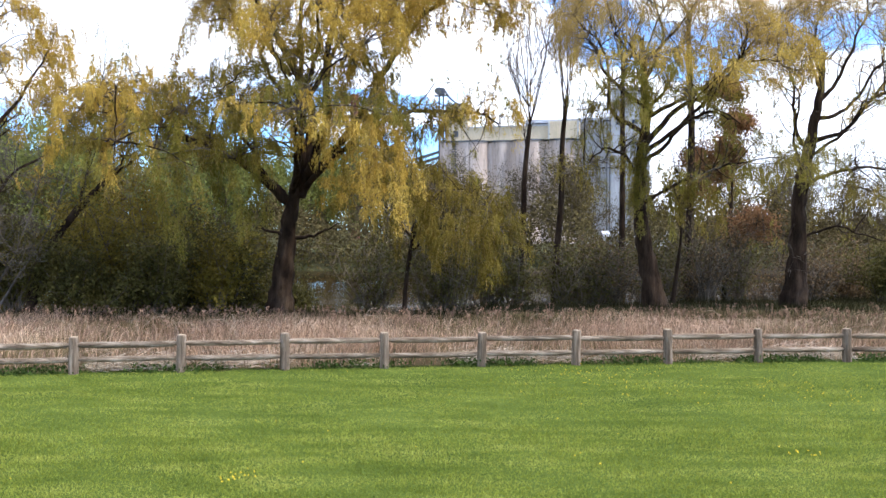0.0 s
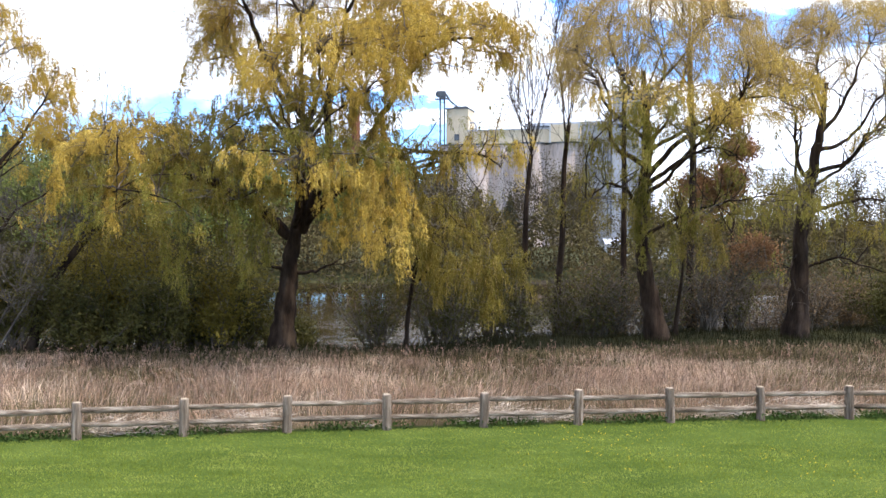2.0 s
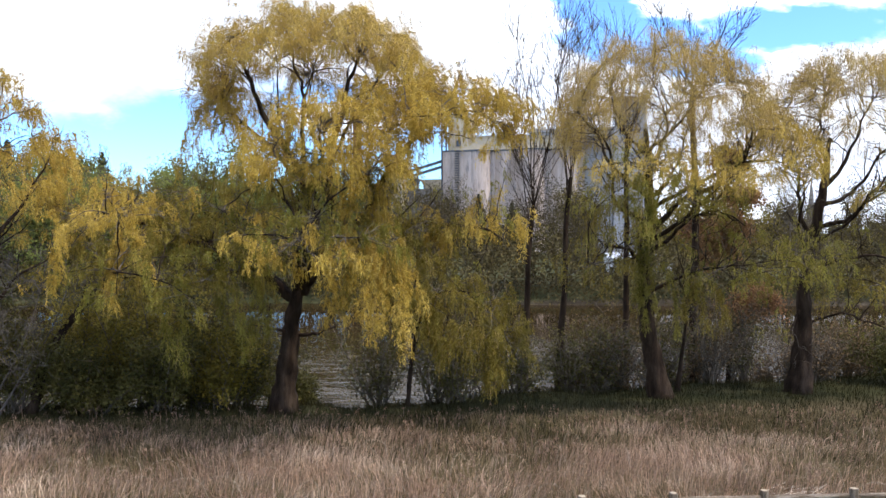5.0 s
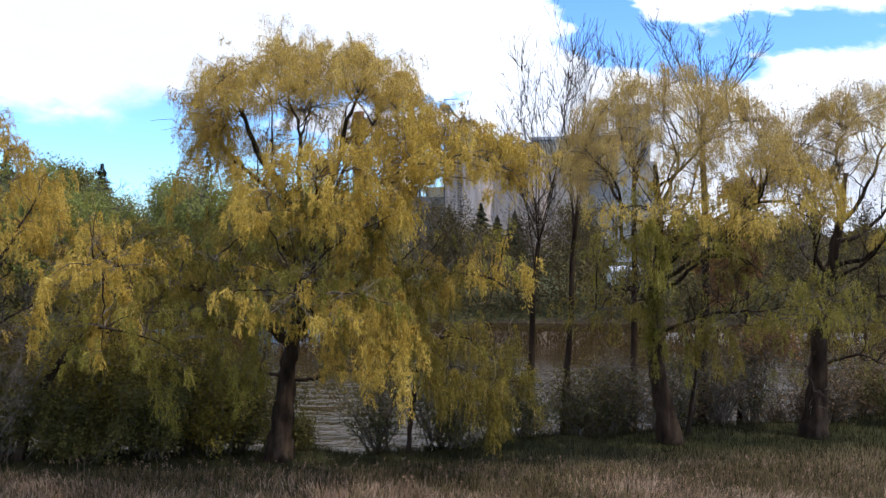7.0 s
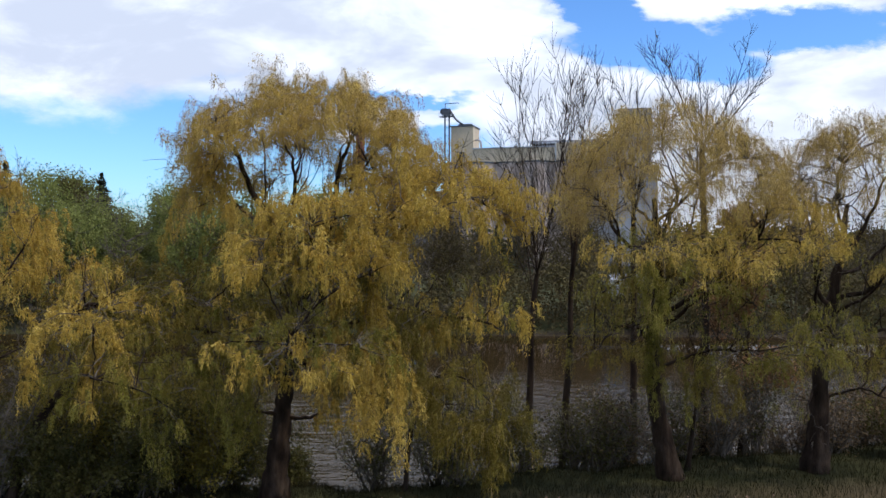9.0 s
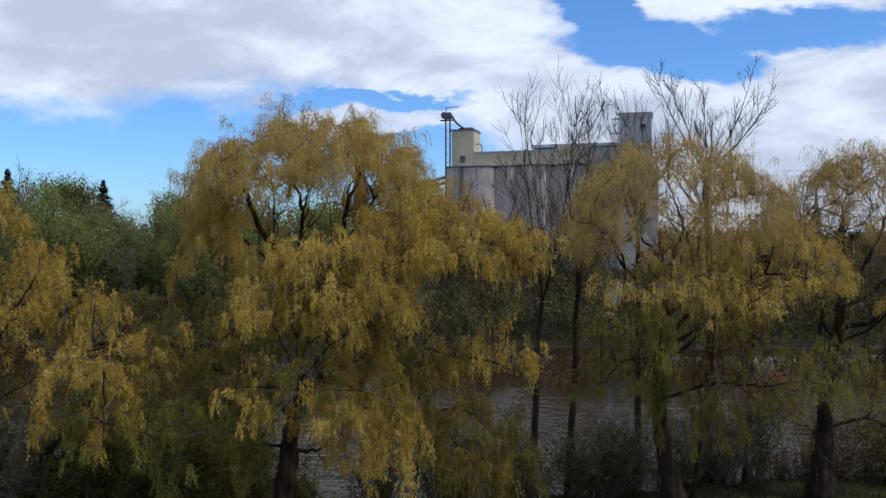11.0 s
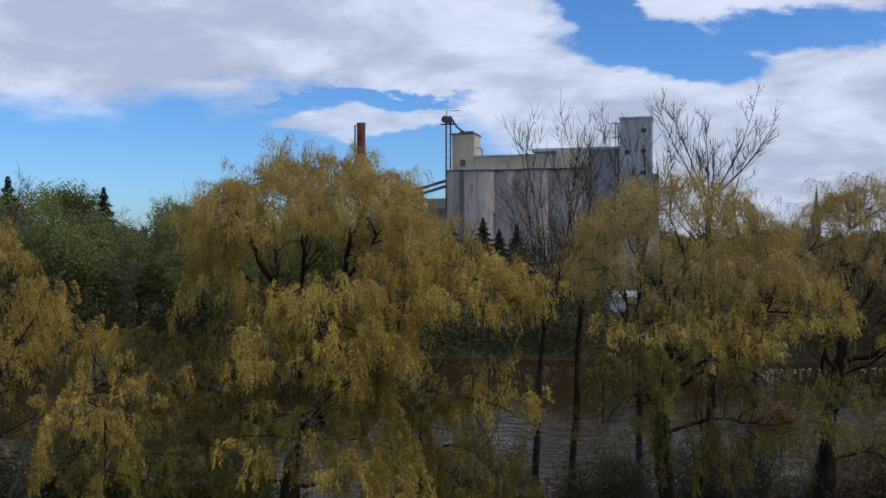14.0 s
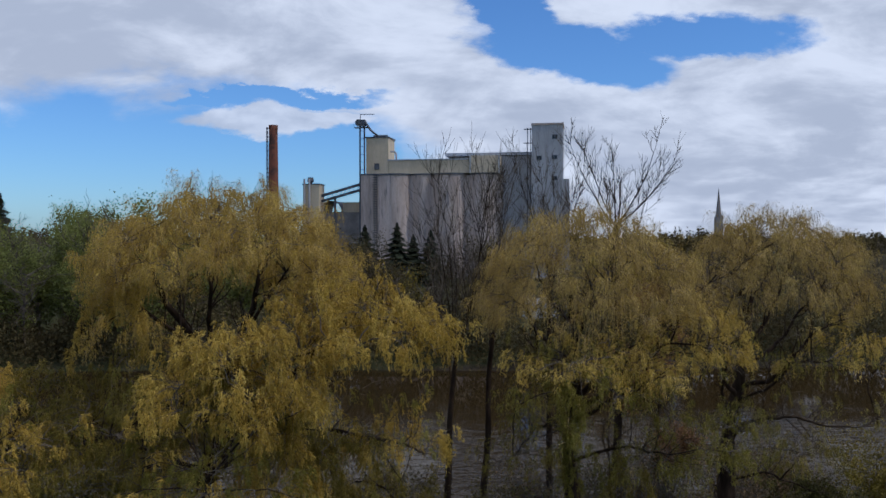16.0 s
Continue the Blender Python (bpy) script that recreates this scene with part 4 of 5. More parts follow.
    willow("willow_tree", (-2.3, 38.0), ([(0, 0, -0.2), (0.2, 0, 2.0), (0.5, -0.3, 3.8)], 0.11, 0.08), [
        ([(0.4, -0.3, 3.6), (1.2, -1.6, 5.0), (2.4, -3.4, 5.0), (3.4, -4.8, 4.2)], 0.08),
        ([(0.4, 0, 3.6), (0.2, 0.4, 5.6), (0.8, 0.6, 7.0)], 0.08),
        ([(0.4, 0, 3.4), (-0.9, 0, 5.0), (-2.2, -0.3, 5.2)], 0.07),
        ([(0.3, 0, 2.8), (1.6, -0.6, 3.8), (3.2, -1.2, 3.4)], 0.06),
    ], 15, "small drooping willow with olive curtains over the bank", [OLIVE], lobes=[(1.0, 33.4, 3.2, 1.1, 0.9, 0.8, 9, 0.9, 0, -0.3), (-0.2, 35.4, 4.6, 1.8, 1.4, 1.0, 11, 0.9, 0, -0.2), (-2.6, 37.6, 5.4, 2.4, 1.4, 1.2, 12, 0.9, 0, -0.2)],
        curtains=[(1.3, 33.2, 3.6, 0.4, 4, 2.4, 0), (-1.6, 35.8, 4.6, 0.7, 5, 2.8, 0)])
    willow("willow_tree", (-18.3, 36.4), ([(0, 0, 0), (0.8, 0, 2.6), (2.2, 0, 4.6), (3.6, 0, 6.0)], 0.20, 0.11), [
        ([(3.3, 0, 5.8), (4.4, 0, 6.6), (5.8, -0.2, 7.2), (7.0, -0.2, 7.8)], 0.08),
        ([(2.2, 0, 4.6), (2.6, 0.4, 6.6), (3.2, 0.6, 8.6)], 0.08),
        ([(3.0, 0, 5.5), (4.0, 0.8, 7.4), (4.8, 1.0, 9.0)], 0.07),
    ], 16, "slender leaning willow with amber hanging shoots", [GOLD, OLIVE], lobes=[(-13.4, 36.2, 7.4, 2.8, 1.8, 1.9, 26, 0.7, 1, -0.2), (-16.0, 36.2, 8.6, 1.8, 1.6, 1.4, 12, 0.7, 0, -0.2)])


near_willows()


# ---- other trees and shrubs of the near bank ----
def near_bank():
    fan_tree("bare_tree", (3.1, 42.4), 9.6, 19.0, 21, "slim bare tree with upright grey twigs at the water", 2.0, radius=0.17, limbs=7, group="bare trees on the bank", lean=0.06)
    fan_tree("bare_tree", (4.9, 42.8), 11.0, 19.2, 22, "slim bare tree with several upright stems at the water", 1.3, radius=0.17, limbs=6, group="bare trees on the bank", lean=0.06)
    fan_tree("bare_tree", (12.4, 46.0), 16.2, 21.4, 23, "tall bare tree whose open crown stands above the willows", 3.0, radius=0.22, limbs=9, rise=0.6, lift=0.07, group="bare trees on the bank")
    fan_tree("bare_tree", (9.1, 46.8), 14.8, 21.4, 24, "tall bare tree with fine upright twigs behind the willows", 1.7, radius=0.18, limbs=8, group="bare trees on the bank")
    fork_tree("maple_tree", (14.4, 46.0), 12.6, 25, "red-brown leafing tree beside the water", radius=0.16, spread=0.62, depth=4, first=0.30, up=0.06, kids=6, mat=MAPLE, leaf=0.13, leaves=26000, clump=0.26, wide=0.30, bark=BARK, twig=0.006)
    fork_tree("dead_tree", (-19.4, 35.2), 8.6, 26, "pale weathered tree with crooked bare branches", radius=0.06, spread=0.8, depth=4, lean=(0.62, 0), kids=5, bark=PALEBARK, wide=0.5, stems=2, up=0.05, first=0.25, twig=0.007)
    fork_tree("bare_tree", (10.3, 40.6), 6.2, 27, "thin dark leaning stem beside a willow", radius=0.13, spread=0.4, depth=3, lean=(0.1, 0), kids=4, bark=BARK, wide=0.4)
    r = np.random.default_rng(5)
    spots = [(-21.5, 37.5, 5.5, 6.0, DARKGREEN), (-17.5, 38.5, 5.0, 6.0, OLIVE), (-14.2, 38.6, 5.0, 6.4, OLIVE), (-11.6, 38.8, 4.5, 5.4, DARKGREEN),
             (-9.9, 39.4, 4.0, 4.4, DARKGREEN), (-13.0, 37.2, 4.0, 3.6, DARKGREEN), (-0.2, 38.6, 3.4, 3.6, DARKGREEN), (2.6, 40.6, 3.0, 2.4, DARKGREEN), (-15.5, 36.5, 4.0, 3.0, DARKGREEN), (-3.6, 39.8, 3.4, 4.2, DARKGREEN), (-1.0, 40.2, 3.6, 4.4, DARKGREEN),
             (1.4, 41.0, 3.2, 4.0, DARKGREEN), (6.6, 42.2, 3.0, 3.8, DARKGREEN), (7.4, 43.0, 3.0, 4.4, RUST), (12.6, 43.2, 3.4, 4.6, RUST),
             (18.4, 44.2, 3.6, 3.0, RUST), (21.5, 43.0, 4.0, 3.0, DARKGREEN), (25.0, 42.5, 5.0, 5.0, OLIVE), (-25.5, 37.0, 5.5, 5.5, DARKGREEN), (-19.0, 36.4, 4.4, 4.4, DARKGREEN), (-12.2, 40.2, 4.0, 3.4, DARKGREEN), (-16.0, 40.4, 4.4, 4.0, DARKGREEN), (-7.9, 40.7, 3.2, 2.2, DARKGREEN), (-10.6, 37.8, 3.6, 4.2, OLIVE)]
    for k in range(12):
        x = float(5.2 + 1.6 * k + r.uniform(-0.5, 0.5))
        spots.append((x, float(shore_y(x)) - r.uniform(0.2, 1.6), r.uniform(2.4, 3.4), r.uniform(2.8, 4.8), RUST if k % 3 else DARKGREEN))
    for k, (x, y, w, h, m) in enumerate(spots):
        lab = {"dark_shrub_leaves": "tangled dark green shrub on the riverbank", "olive_willow_leaves": "yellow-green willow shrub on the riverbank",
               "red_brown_leaves": "thin red-brown twiggy shrub at the water"}[m.name]
        sparse = x > -4.5 and x < 20
        shrub("shrub", (x, y), (w, h), 100 + k, lab, m, leaves=int((700 if sparse else 2200) * w * (0.5 if m is RUST else 1.0)), leaf=0.13,
              group="bank shrubs", stems=20 if sparse else 16, kids=14 if sparse else 9)


near_bank()


# ---- far bank ----
def conifer(base, height, seed, label, wide=0.42):
    r = np.random.default_rng(seed)
    bx, by = base
    t0 = thing("spruce_tree", (bx, by, float(ground_z(bx, by)) - 0.1), label, "tree", "spruces")
    tb, f = Build(), Build()
    tb.tube([(0, 0, 0), (0, 0, height * 0.5), (0, 0, height)], [height * 0.018, height * 0.011, 0.02], 7)
    n = int(height * 150)
    z = height * (0.06 + 0.94 * r.random(n) ** 0.8)
    rad = (height - z) * wide * r.uniform(0.3, 1.05, n) * (0.75 + 0.25 * np.sin(z * 4.4)) + 0.25
    a = r.uniform(0, 2 * np.pi, n)
    P = np.stack([np.cos(a) * rad * 0.4, np.sin(a) * rad * 0.4, z], 1)
    D = np.stack([np.cos(a), np.sin(a), np.full(n, -0.25)], 1)
    W = np.stack([-np.sin(a), np.cos(a), np.zeros(n)], 1) * (0.35 + 0.18 * rad[:, None])
    tip = P + D * rad[:, None] * 0.75
    f.quads(np.stack([P, P + D * rad[:, None] * 0.4 + W * 0.6, tip, P + D * rad[:, None] * 0.4 - W * 0.6], 1))
    part("trunk", tb, BARK, t0)
    part("foliage", f, NEEDLE, t0, kind="stuff")


def crown_tree(base, height, width, seed, mat, label, n=2600, leaf=0.52, group="trees of the far bank"):
    """A tree of the far bank: trunk, boughs, and leaf clumps round the boughs' ends."""
    r = np.random.default_rng(seed)
    bx, by = base
    t0 = thing("tree", (bx, by, float(ground_z(bx, by)) - 0.1), label, "tree", group)
    tb, f = Build(), Build()
    T = bough(r, (0, 0, 0), (r.normal(0, 0.06), r.normal(0, 0.06), 1), height * 0.85, 0.02, 0.05, 9)
    tb.tube(T, np.linspace(height * 0.016, 0.04, 9), 6)
    E = []
    for k in range(26):
        i = r.integers(2, 9)
        B = bough(r, T[i], side_way(r, np.array([0, 0, 1.0]), r.uniform(0.5, 0.95), 0.1), width * 0.5 * r.uniform(0.5, 1.05) * (1.15 - 0.5 * i / 8), 0.10, 0.14, 6)
        tb.tube(B, np.linspace(height * 0.006, 0.02, 6), 3)
        for j in (2, 4, 5):
            C = bough(r, B[j], side_way(r, B[j] - B[j - 1], 0.6, 0.25), width * 0.22 * r.uniform(0.5, 1.1), 0.12, 0.2, 4)
            tb.tube(C, np.linspace(0.035, 0.015, 4), 3)
            E.append(C)
            for _ in range(0 if mat else 3):
                D = bough(r, C[int(r.integers(1, 4))], side_way(r, C[3] - C[2], 0.6, 0.25), width * 0.14 * r.uniform(0.5, 1.1), 0.12, 0.2, 3)
                tb.tube(D, [0.028, 0.022, 0.014], 3)
    part("trunk", tb, TWIG, t0)
    if mat:
        E = np.concatenate(E)
        P = E[r.integers(0, len(E), n)] + r.normal(0, width * 0.055, (n, 3))
        f.tris(leaf_tris(r, P, leaf, leaf * 0.45, 0.2))
        part("foliage", f, mat, t0, kind="stuff")
    return t0


def far_bank():
    r = np.random.default_rng(31)
    made = {}

    def place(kind, x, y, s):
        """Builds each kind of tree a few times, then stands copies of it."""
        k = (kind, int(r.integers(0, 3)))
        at = Matrix.Translation((x, y, float(ground_z(x, y)) - 0.2)) @ pose(0, 0, 0, 0, 0, float(r.uniform(0, 360))) @ Matrix.Diagonal((s, s, s * float(r.uniform(0.9, 1.12)), 1))
        if k not in made:
            mat, lab, n = {"green": (GREEN, "fresh green leafing tree on the far bank", 7500), "dark": (THICKET, "brown-olive budding tree on the far bank", 3400),
                           "bare": (None, "bare grey-brown tree on the far bank", 0), "olive": (OLIVE, "yellow-green leafing tree on the far bank", 2800)}[kind]
            made[k] = crown_tree((x, y), 13.0, 10.0, 40 + len(made), mat, lab, n=n, leaf={"green": 0.28, "dark": 0.24}.get(kind, 0.34))
            made[k].matrix_basis = at
        else:
            o = copy_thing(made[k], Matrix.Identity(4))
            o.matrix_basis = at

    # wooded slope towards the left
    for k in range(46):
        x = r.uniform(-112, -26)
        y = r.uniform(110, 165)
        s = 0.80 + 0.45 * step(-25, -75, x) * r.uniform(0.7, 1.2)
        place(["green", "green", "bare", "bare", "green"][int(r.integers(0, 5))], x, y, float(s))
    # close growth along the far shore
    for k in range(102):
        x = -75 + 2.06 * k + r.uniform(-1.4, 1.4)
        y = r.uniform(105.5, 124)
        place((["green", "green", "bare", "green", "bare"] if x < -12 else ["dark", "olive", "bare", "dark", "dark"])[int(r.integers(0, 5))], x, y, float(r.uniform(0.72, 0.98) if -8 < x < 40 else r.uniform(0.75, 1.0) if x >= 40 else r.uniform(0.95, 1.25)))
    for k in range(24):
        x = r.uniform(-70, 120)
        y = r.uniform(108, 118)
        place("dark", x, y, float(r.uniform(0.35, 0.5)))
    for k in range(40):
        x = r.uniform(-20, 260)
        y = r.uniform(150, 255)
        if -12 < x < 75 and y > 225:
            continue
        place(["dark", "olive", "bare", "bare"][int(r.integers(0, 4))], x, y, float(r.uniform(0.5, 0.85)) * (1.0 if x < 40 else 0.85))
    # woods in the distance, too far off to tell the trees apart
    f = Build()
    for k in range(230):
        y = r.uniform(420, 900)
        x = y * (r.uniform(-0.75, 0.85) if k < 130 else r.uniform(0.15, 0.75))
        h, wd, n = r.uniform(9, 19), r.uniform(4, 8), 420
        q = r.normal(0, 1, (n, 3))
        q /= np.linalg.norm(q, axis=1, keepdims=True)
        q *= (r.random(n) ** 0.4 * (1 + 0.25 * np.sin(3 * q[:, 0] + 5 * q[:, 2] + k)))[:, None]
        P = np.array([x, y, float(ground_z(x, y)) + h * 0.5]) + q * np.array([wd, wd, h * 0.5])
        f.tris(leaf_tris(r, P, 1.6, 0.7, 0.2))
    part("distant_woods", f, THICKET, None, "brown-green woods along the horizon", kind="stuff")
    # close brown thicket at the far water's edge
    f = Build()
    n = 100000
    x = r.uniform(-110, 150, n)
    top = 5.5 + 1.6 * np.sin(x * 0.21) + 1.2 * np.sin(x * 0.53 + 1.0) + 0.8 * np.sin(x * 1.3)
    q = r.random(n)
    y = 101.2 + 8.0 * r.random(n) + 2.0 * q - 2.0 * np.sin(x * 0.05)
    f.tris(leaf_tris(r, np.stack([x, y, ground_z(x, y) + np.maximum(0.0, q ** 0.9 * top * r.uniform(0.8, 1.1, n))], 1), 0.55, 0.12, -0.3))
    part("riverside_thicket", f, THICKET, None, "brown leafless thicket along the far shore", kind="stuff")
    for k, (x, y, h) in enumerate([(-62.6, 150, 19.0), (-75.2, 142, 21), (-3.3, 240, 17.0), (5.6, 238, 17.6), (10.2, 241, 14.4), (15, 240, 15.6)]):
        conifer((x, y), h, 70 + k, "dark spruce standing before the silos" if y > 200 else "dark spruce on the wooded slope", 0.62 if y > 200 else 0.48)
    crown_tree((-62.6, 141), 17.6, 9.0, 66, DARKGREEN, "round dark green tree on the wooded slope", n=5200, leaf=0.34)


far_bank()


# ---- grain elevator and its surroundings ----
GX, GY = -5.4, 290.0
GROT = radians(-14)


def works_point(u, v):
    """u along the front, v into the depth of the works."""
    return GX + u * math.cos(GROT) - v * math.sin(GROT), GY + u * math.sin(GROT) + v * math.cos(GROT)


def works_thing(name, u, v, label, category):
    x, y = works_point(u, v)
    t0 = thing(name, (x, y, float(ground_z(x, y)) - 0.1), label, category)
    t0.rotation_euler = (0, 0, GROT)
    return t0


def elevator():
    z0 = 0.8
    t0 = works_thing("grain_elevator", 0, 0, "grey streaked concrete grain silos with tan metal headhouse and gallery", "grain elevator")
    H = 34.2
    # front row of touching silos
    for u, v, rad in ((11.0, 5.9, 5.4), (20.4, 7.4, 4.7), (29.6, 5.8, 5.5), (41.1, 7.6, 5.9)):
        b = Build()
        zs = np.linspace(0, H, 10)
        b.tube([(u, v, z) for z in zs], [rad] * 10, 40)
        part("silo", b, CONCRETE, t0, smooth=True)
        c = Build()
        c.tube([(u, v, H), (u, v, H + 0.5)], [rad + 0.3] * 2, 40, cap=True)
        part("silo_cap", c, SLATE, t0)
    b = Build()
    b.box((0.0, 0.65, 0), (11.5, 20.0, H - 0.1))
    part("bin_block", b, CONCRETE, t0)
    b = Build()
    b.box((-0.25, 0.4, H - 0.1), (11.5, 20.2, H + 0.45))
    part("roof_edge", b, SLATE, t0)
    b = Build()
    b.box((11.5, 4.0, 0), (36.5, 20.0, H - 0.2))
    part("bin_block", b, CONCRETE, t0)
    b = Build()
    b.box((36.5, 5.2, 0), (45.0, 20.0, H - 0.1))
    part("bin_block", b, CONCRETE, t0)
    b = Build()
    b.box((9.0, 3.0, H + 0.5), (36.4, 11.0, H + 4.9))
    part("gallery", b, TAN, t0, "tan corrugated metal gallery")
    b = Build()
    b.box((8.7, 2.7, H + 4.9), (36.4, 11.3, H + 5.3))
    part("gallery_roof", b, ROOF, t0)
    b = Build()
    b.box((37.0, 1.5, H + 0.5), (46.5, 7.4, H + 6.1))
    part("gallery", b, TAN, t0)
    for u in (36.6, 46.1):
        b = Build()
        b.box((u, 1.3, H + 0.2), (u + 0.5, 2.2, H + 6.3))
        part("pilaster", b, WHITE, t0)
    b = Build()
    b.box((28.0, 11.5, H + 4.5), (56.8, 20.0, H + 6.6))
    part("upper_block", b, GREYCLAD, t0)
    b = Build()
    b.box((27.4, 7.8, H + 6.6), (56.8, 20.4, H + 7.6))
    part("roof", b, ROOF, t0, "pale grey sheet roof")
    # headhouse
    b = Build()
    b.box((1.2, 3.0, H + 0.5), (8.9, 12.5, H + 12.6))
    part("headhouse", b, TAN, t0, "tan metal headhouse")
    b = Build()
    b.box((0.9, 2.7, H + 12.6), (9.2, 12.8, H + 13.0))
    part("headhouse_roof", b, SLATE, t0)
    b = Build()
    b.box((4.2, 2.4, H + 2.0), (5.8, 3.0, H + 4.0))
    part("vent_box", b, STEEL, t0)
    b = Build()
    P = spline([(8.9, 6, H + 8.2), (10.2, 6, H + 8.2), (10.9, 6, H + 7.4), (11.0, 6, H + 4.9)], 14)
    b.tube(P, [0.35] * 14, 10)
    part("duct", b, GREYCLAD, t0)
    # bucket elevator mast at the corner
    for u in (-0.6, 0.9):
        b = Build()
        b.box((u - 0.22, 1.6, 8), (u + 0.22, 2.1, H + 16.6))
        part("elevator_leg", b, STEEL, t0)
    b = Build()
    for z in np.arange(10, H + 16, 2.6):
        b.box((-0.4, 1.75, z), (0.7, 1.9, z + 0.18))
    part("cross_braces", b, STEEL, t0, kind="stuff")
    b = Build()
    b.tube([(-0.9, 2.4, H + 17.6), (-0.9, 0.8, H + 17.6)], [1.15, 1.15], 16, cap=True)
    b.box((-0.7, 0.9, H + 16.4), (1.3, 2.4, H + 18.6))
    part("elevator_head", b, STEEL, t0)
    b = Build()
    b.box((-2.4, 0.6, H + 15.9), (2.4, 3.0, H + 16.1))
    for u in (-2.4, -1.2, 0, 1.2, 2.35):
        b.box((u, 0.6, H + 16.1), (u + 0.06, 0.66, H + 17.2))
    b.box((-2.4, 0.6, H + 17.15), (2.4, 0.66, H + 17.2))
    part("platform", b, STEEL, t0)
    b = Build()
    b.box((-0.5, 1.4, H + 18.5), (-0.3, 1.6, H + 20.4))
    b.box((-0.5, 1.4, H + 20.3), (4.4, 1.6, H + 20.5))
    part("lamp_bracket", b, STEEL, t0)
    for dv in (1.6, 2.6):
        b = Build()
        P = spline([(1.0, dv, H + 18.2), (3.2, dv, H + 15.0), (5.4, dv + 2, H + 13.2)], 10)
        b.tube(P, [0.32] * 10, 8)
        part("spout", b, STEEL, t0)
    b = Build()
    b.tube([(3.2, 5.5, H + 13.4), (8.0, 5.5, H + 13.4)], [0.5, 0.5], 10, cap=True)
    b.box((3.4, 5.2, H + 12.9), (3.7, 5.8, H + 13.4))
    b.box((7.2, 5.2, H + 12.9), (7.5, 5.8, H + 13.4))
    part("conveyor", b, STEEL, t0)
    # caged ladder up the first silo
    b = Build()
    for u in (4.7, 5.5):
        b.box((u, 0.2, 2), (u + 0.08, 0.35, H + 0.6))
    for z in np.arange(2, H, 0.8):
        b.box((4.7, 0.2, z), (5.58, 0.30, z + 0.1))
        for lo, hi in (((4.4, -0.7, z), (5.88, -0.58, z + 0.22)), ((4.4, -0.7, z), (4.5, 0.65, z + 0.22)), ((5.78, -0.7, z), (5.88, 0.65, z + 0.22))):
            b.box(lo, hi)
    part("caged_ladder", b, STEEL, t0)
    # tall workhouse at the far end
    t1 = works_thing("elevator_tower", 57.0, 1.0, "tall grey concrete workhouse tower with small dark windows", "tower")
    b = Build()
    b.box((0, 0, 0), (10.0, 12.0, 49.8))
    part("tower_wall", b, GREYCLAD, t1)
    b = Build()
    b.box((-0.25, -0.25, 49.8), (10.25, 12.25, 50.4))
    part("parapet", b, CONCRETE, t1)
    for u, z in ((1.6, 38.6), (6.6, 45.4), (6.6, 38.8), (6.6, 32.0)):
        w = thing_window(t1, u, z)
    b = Build()
    for u in (-1.5, -0.5):
        b.box((u, 0.5, 4), (u + 0.25, 0.8, 49))
    for z in (40, 44, 48.5):
        b.box((-2.6, 0.2, z), (0.0, 1.6, z + 0.2))
    part("outside_pipes", b, STEEL, t1)
    b = Build()
    b.box((-12.5, 7.5, 0), (-0.2, 19.0, 40.6))
    part("connecting_block", b, GREYCLAD, t1)
    b = Build()
    b.box((10.0, 3.0, 0), (12.0, 11.0, 32.5))
    part("annex", b, GREYCLAD, t1)


def thing_window(parent, u, z):
    b = Build()
    b.box((u, -0.12, z), (u + 1.6, 0.05, z + 1.1))
    w = part("window", b, DARKGLASS, parent)
    b = Build()
    for lo, hi in (((u - 0.12, -0.2, z - 0.12), (u + 1.72, 0.02, z)), ((u - 0.12, -0.2, z + 1.1), (u + 1.72, 0.02, z + 1.22)), ((u + 0.73, -0.2, z), (u + 0.87, 0.0, z + 1.1))):
        b.box(lo, hi)
    part("window_frame", b, SLATE, w)
    return w


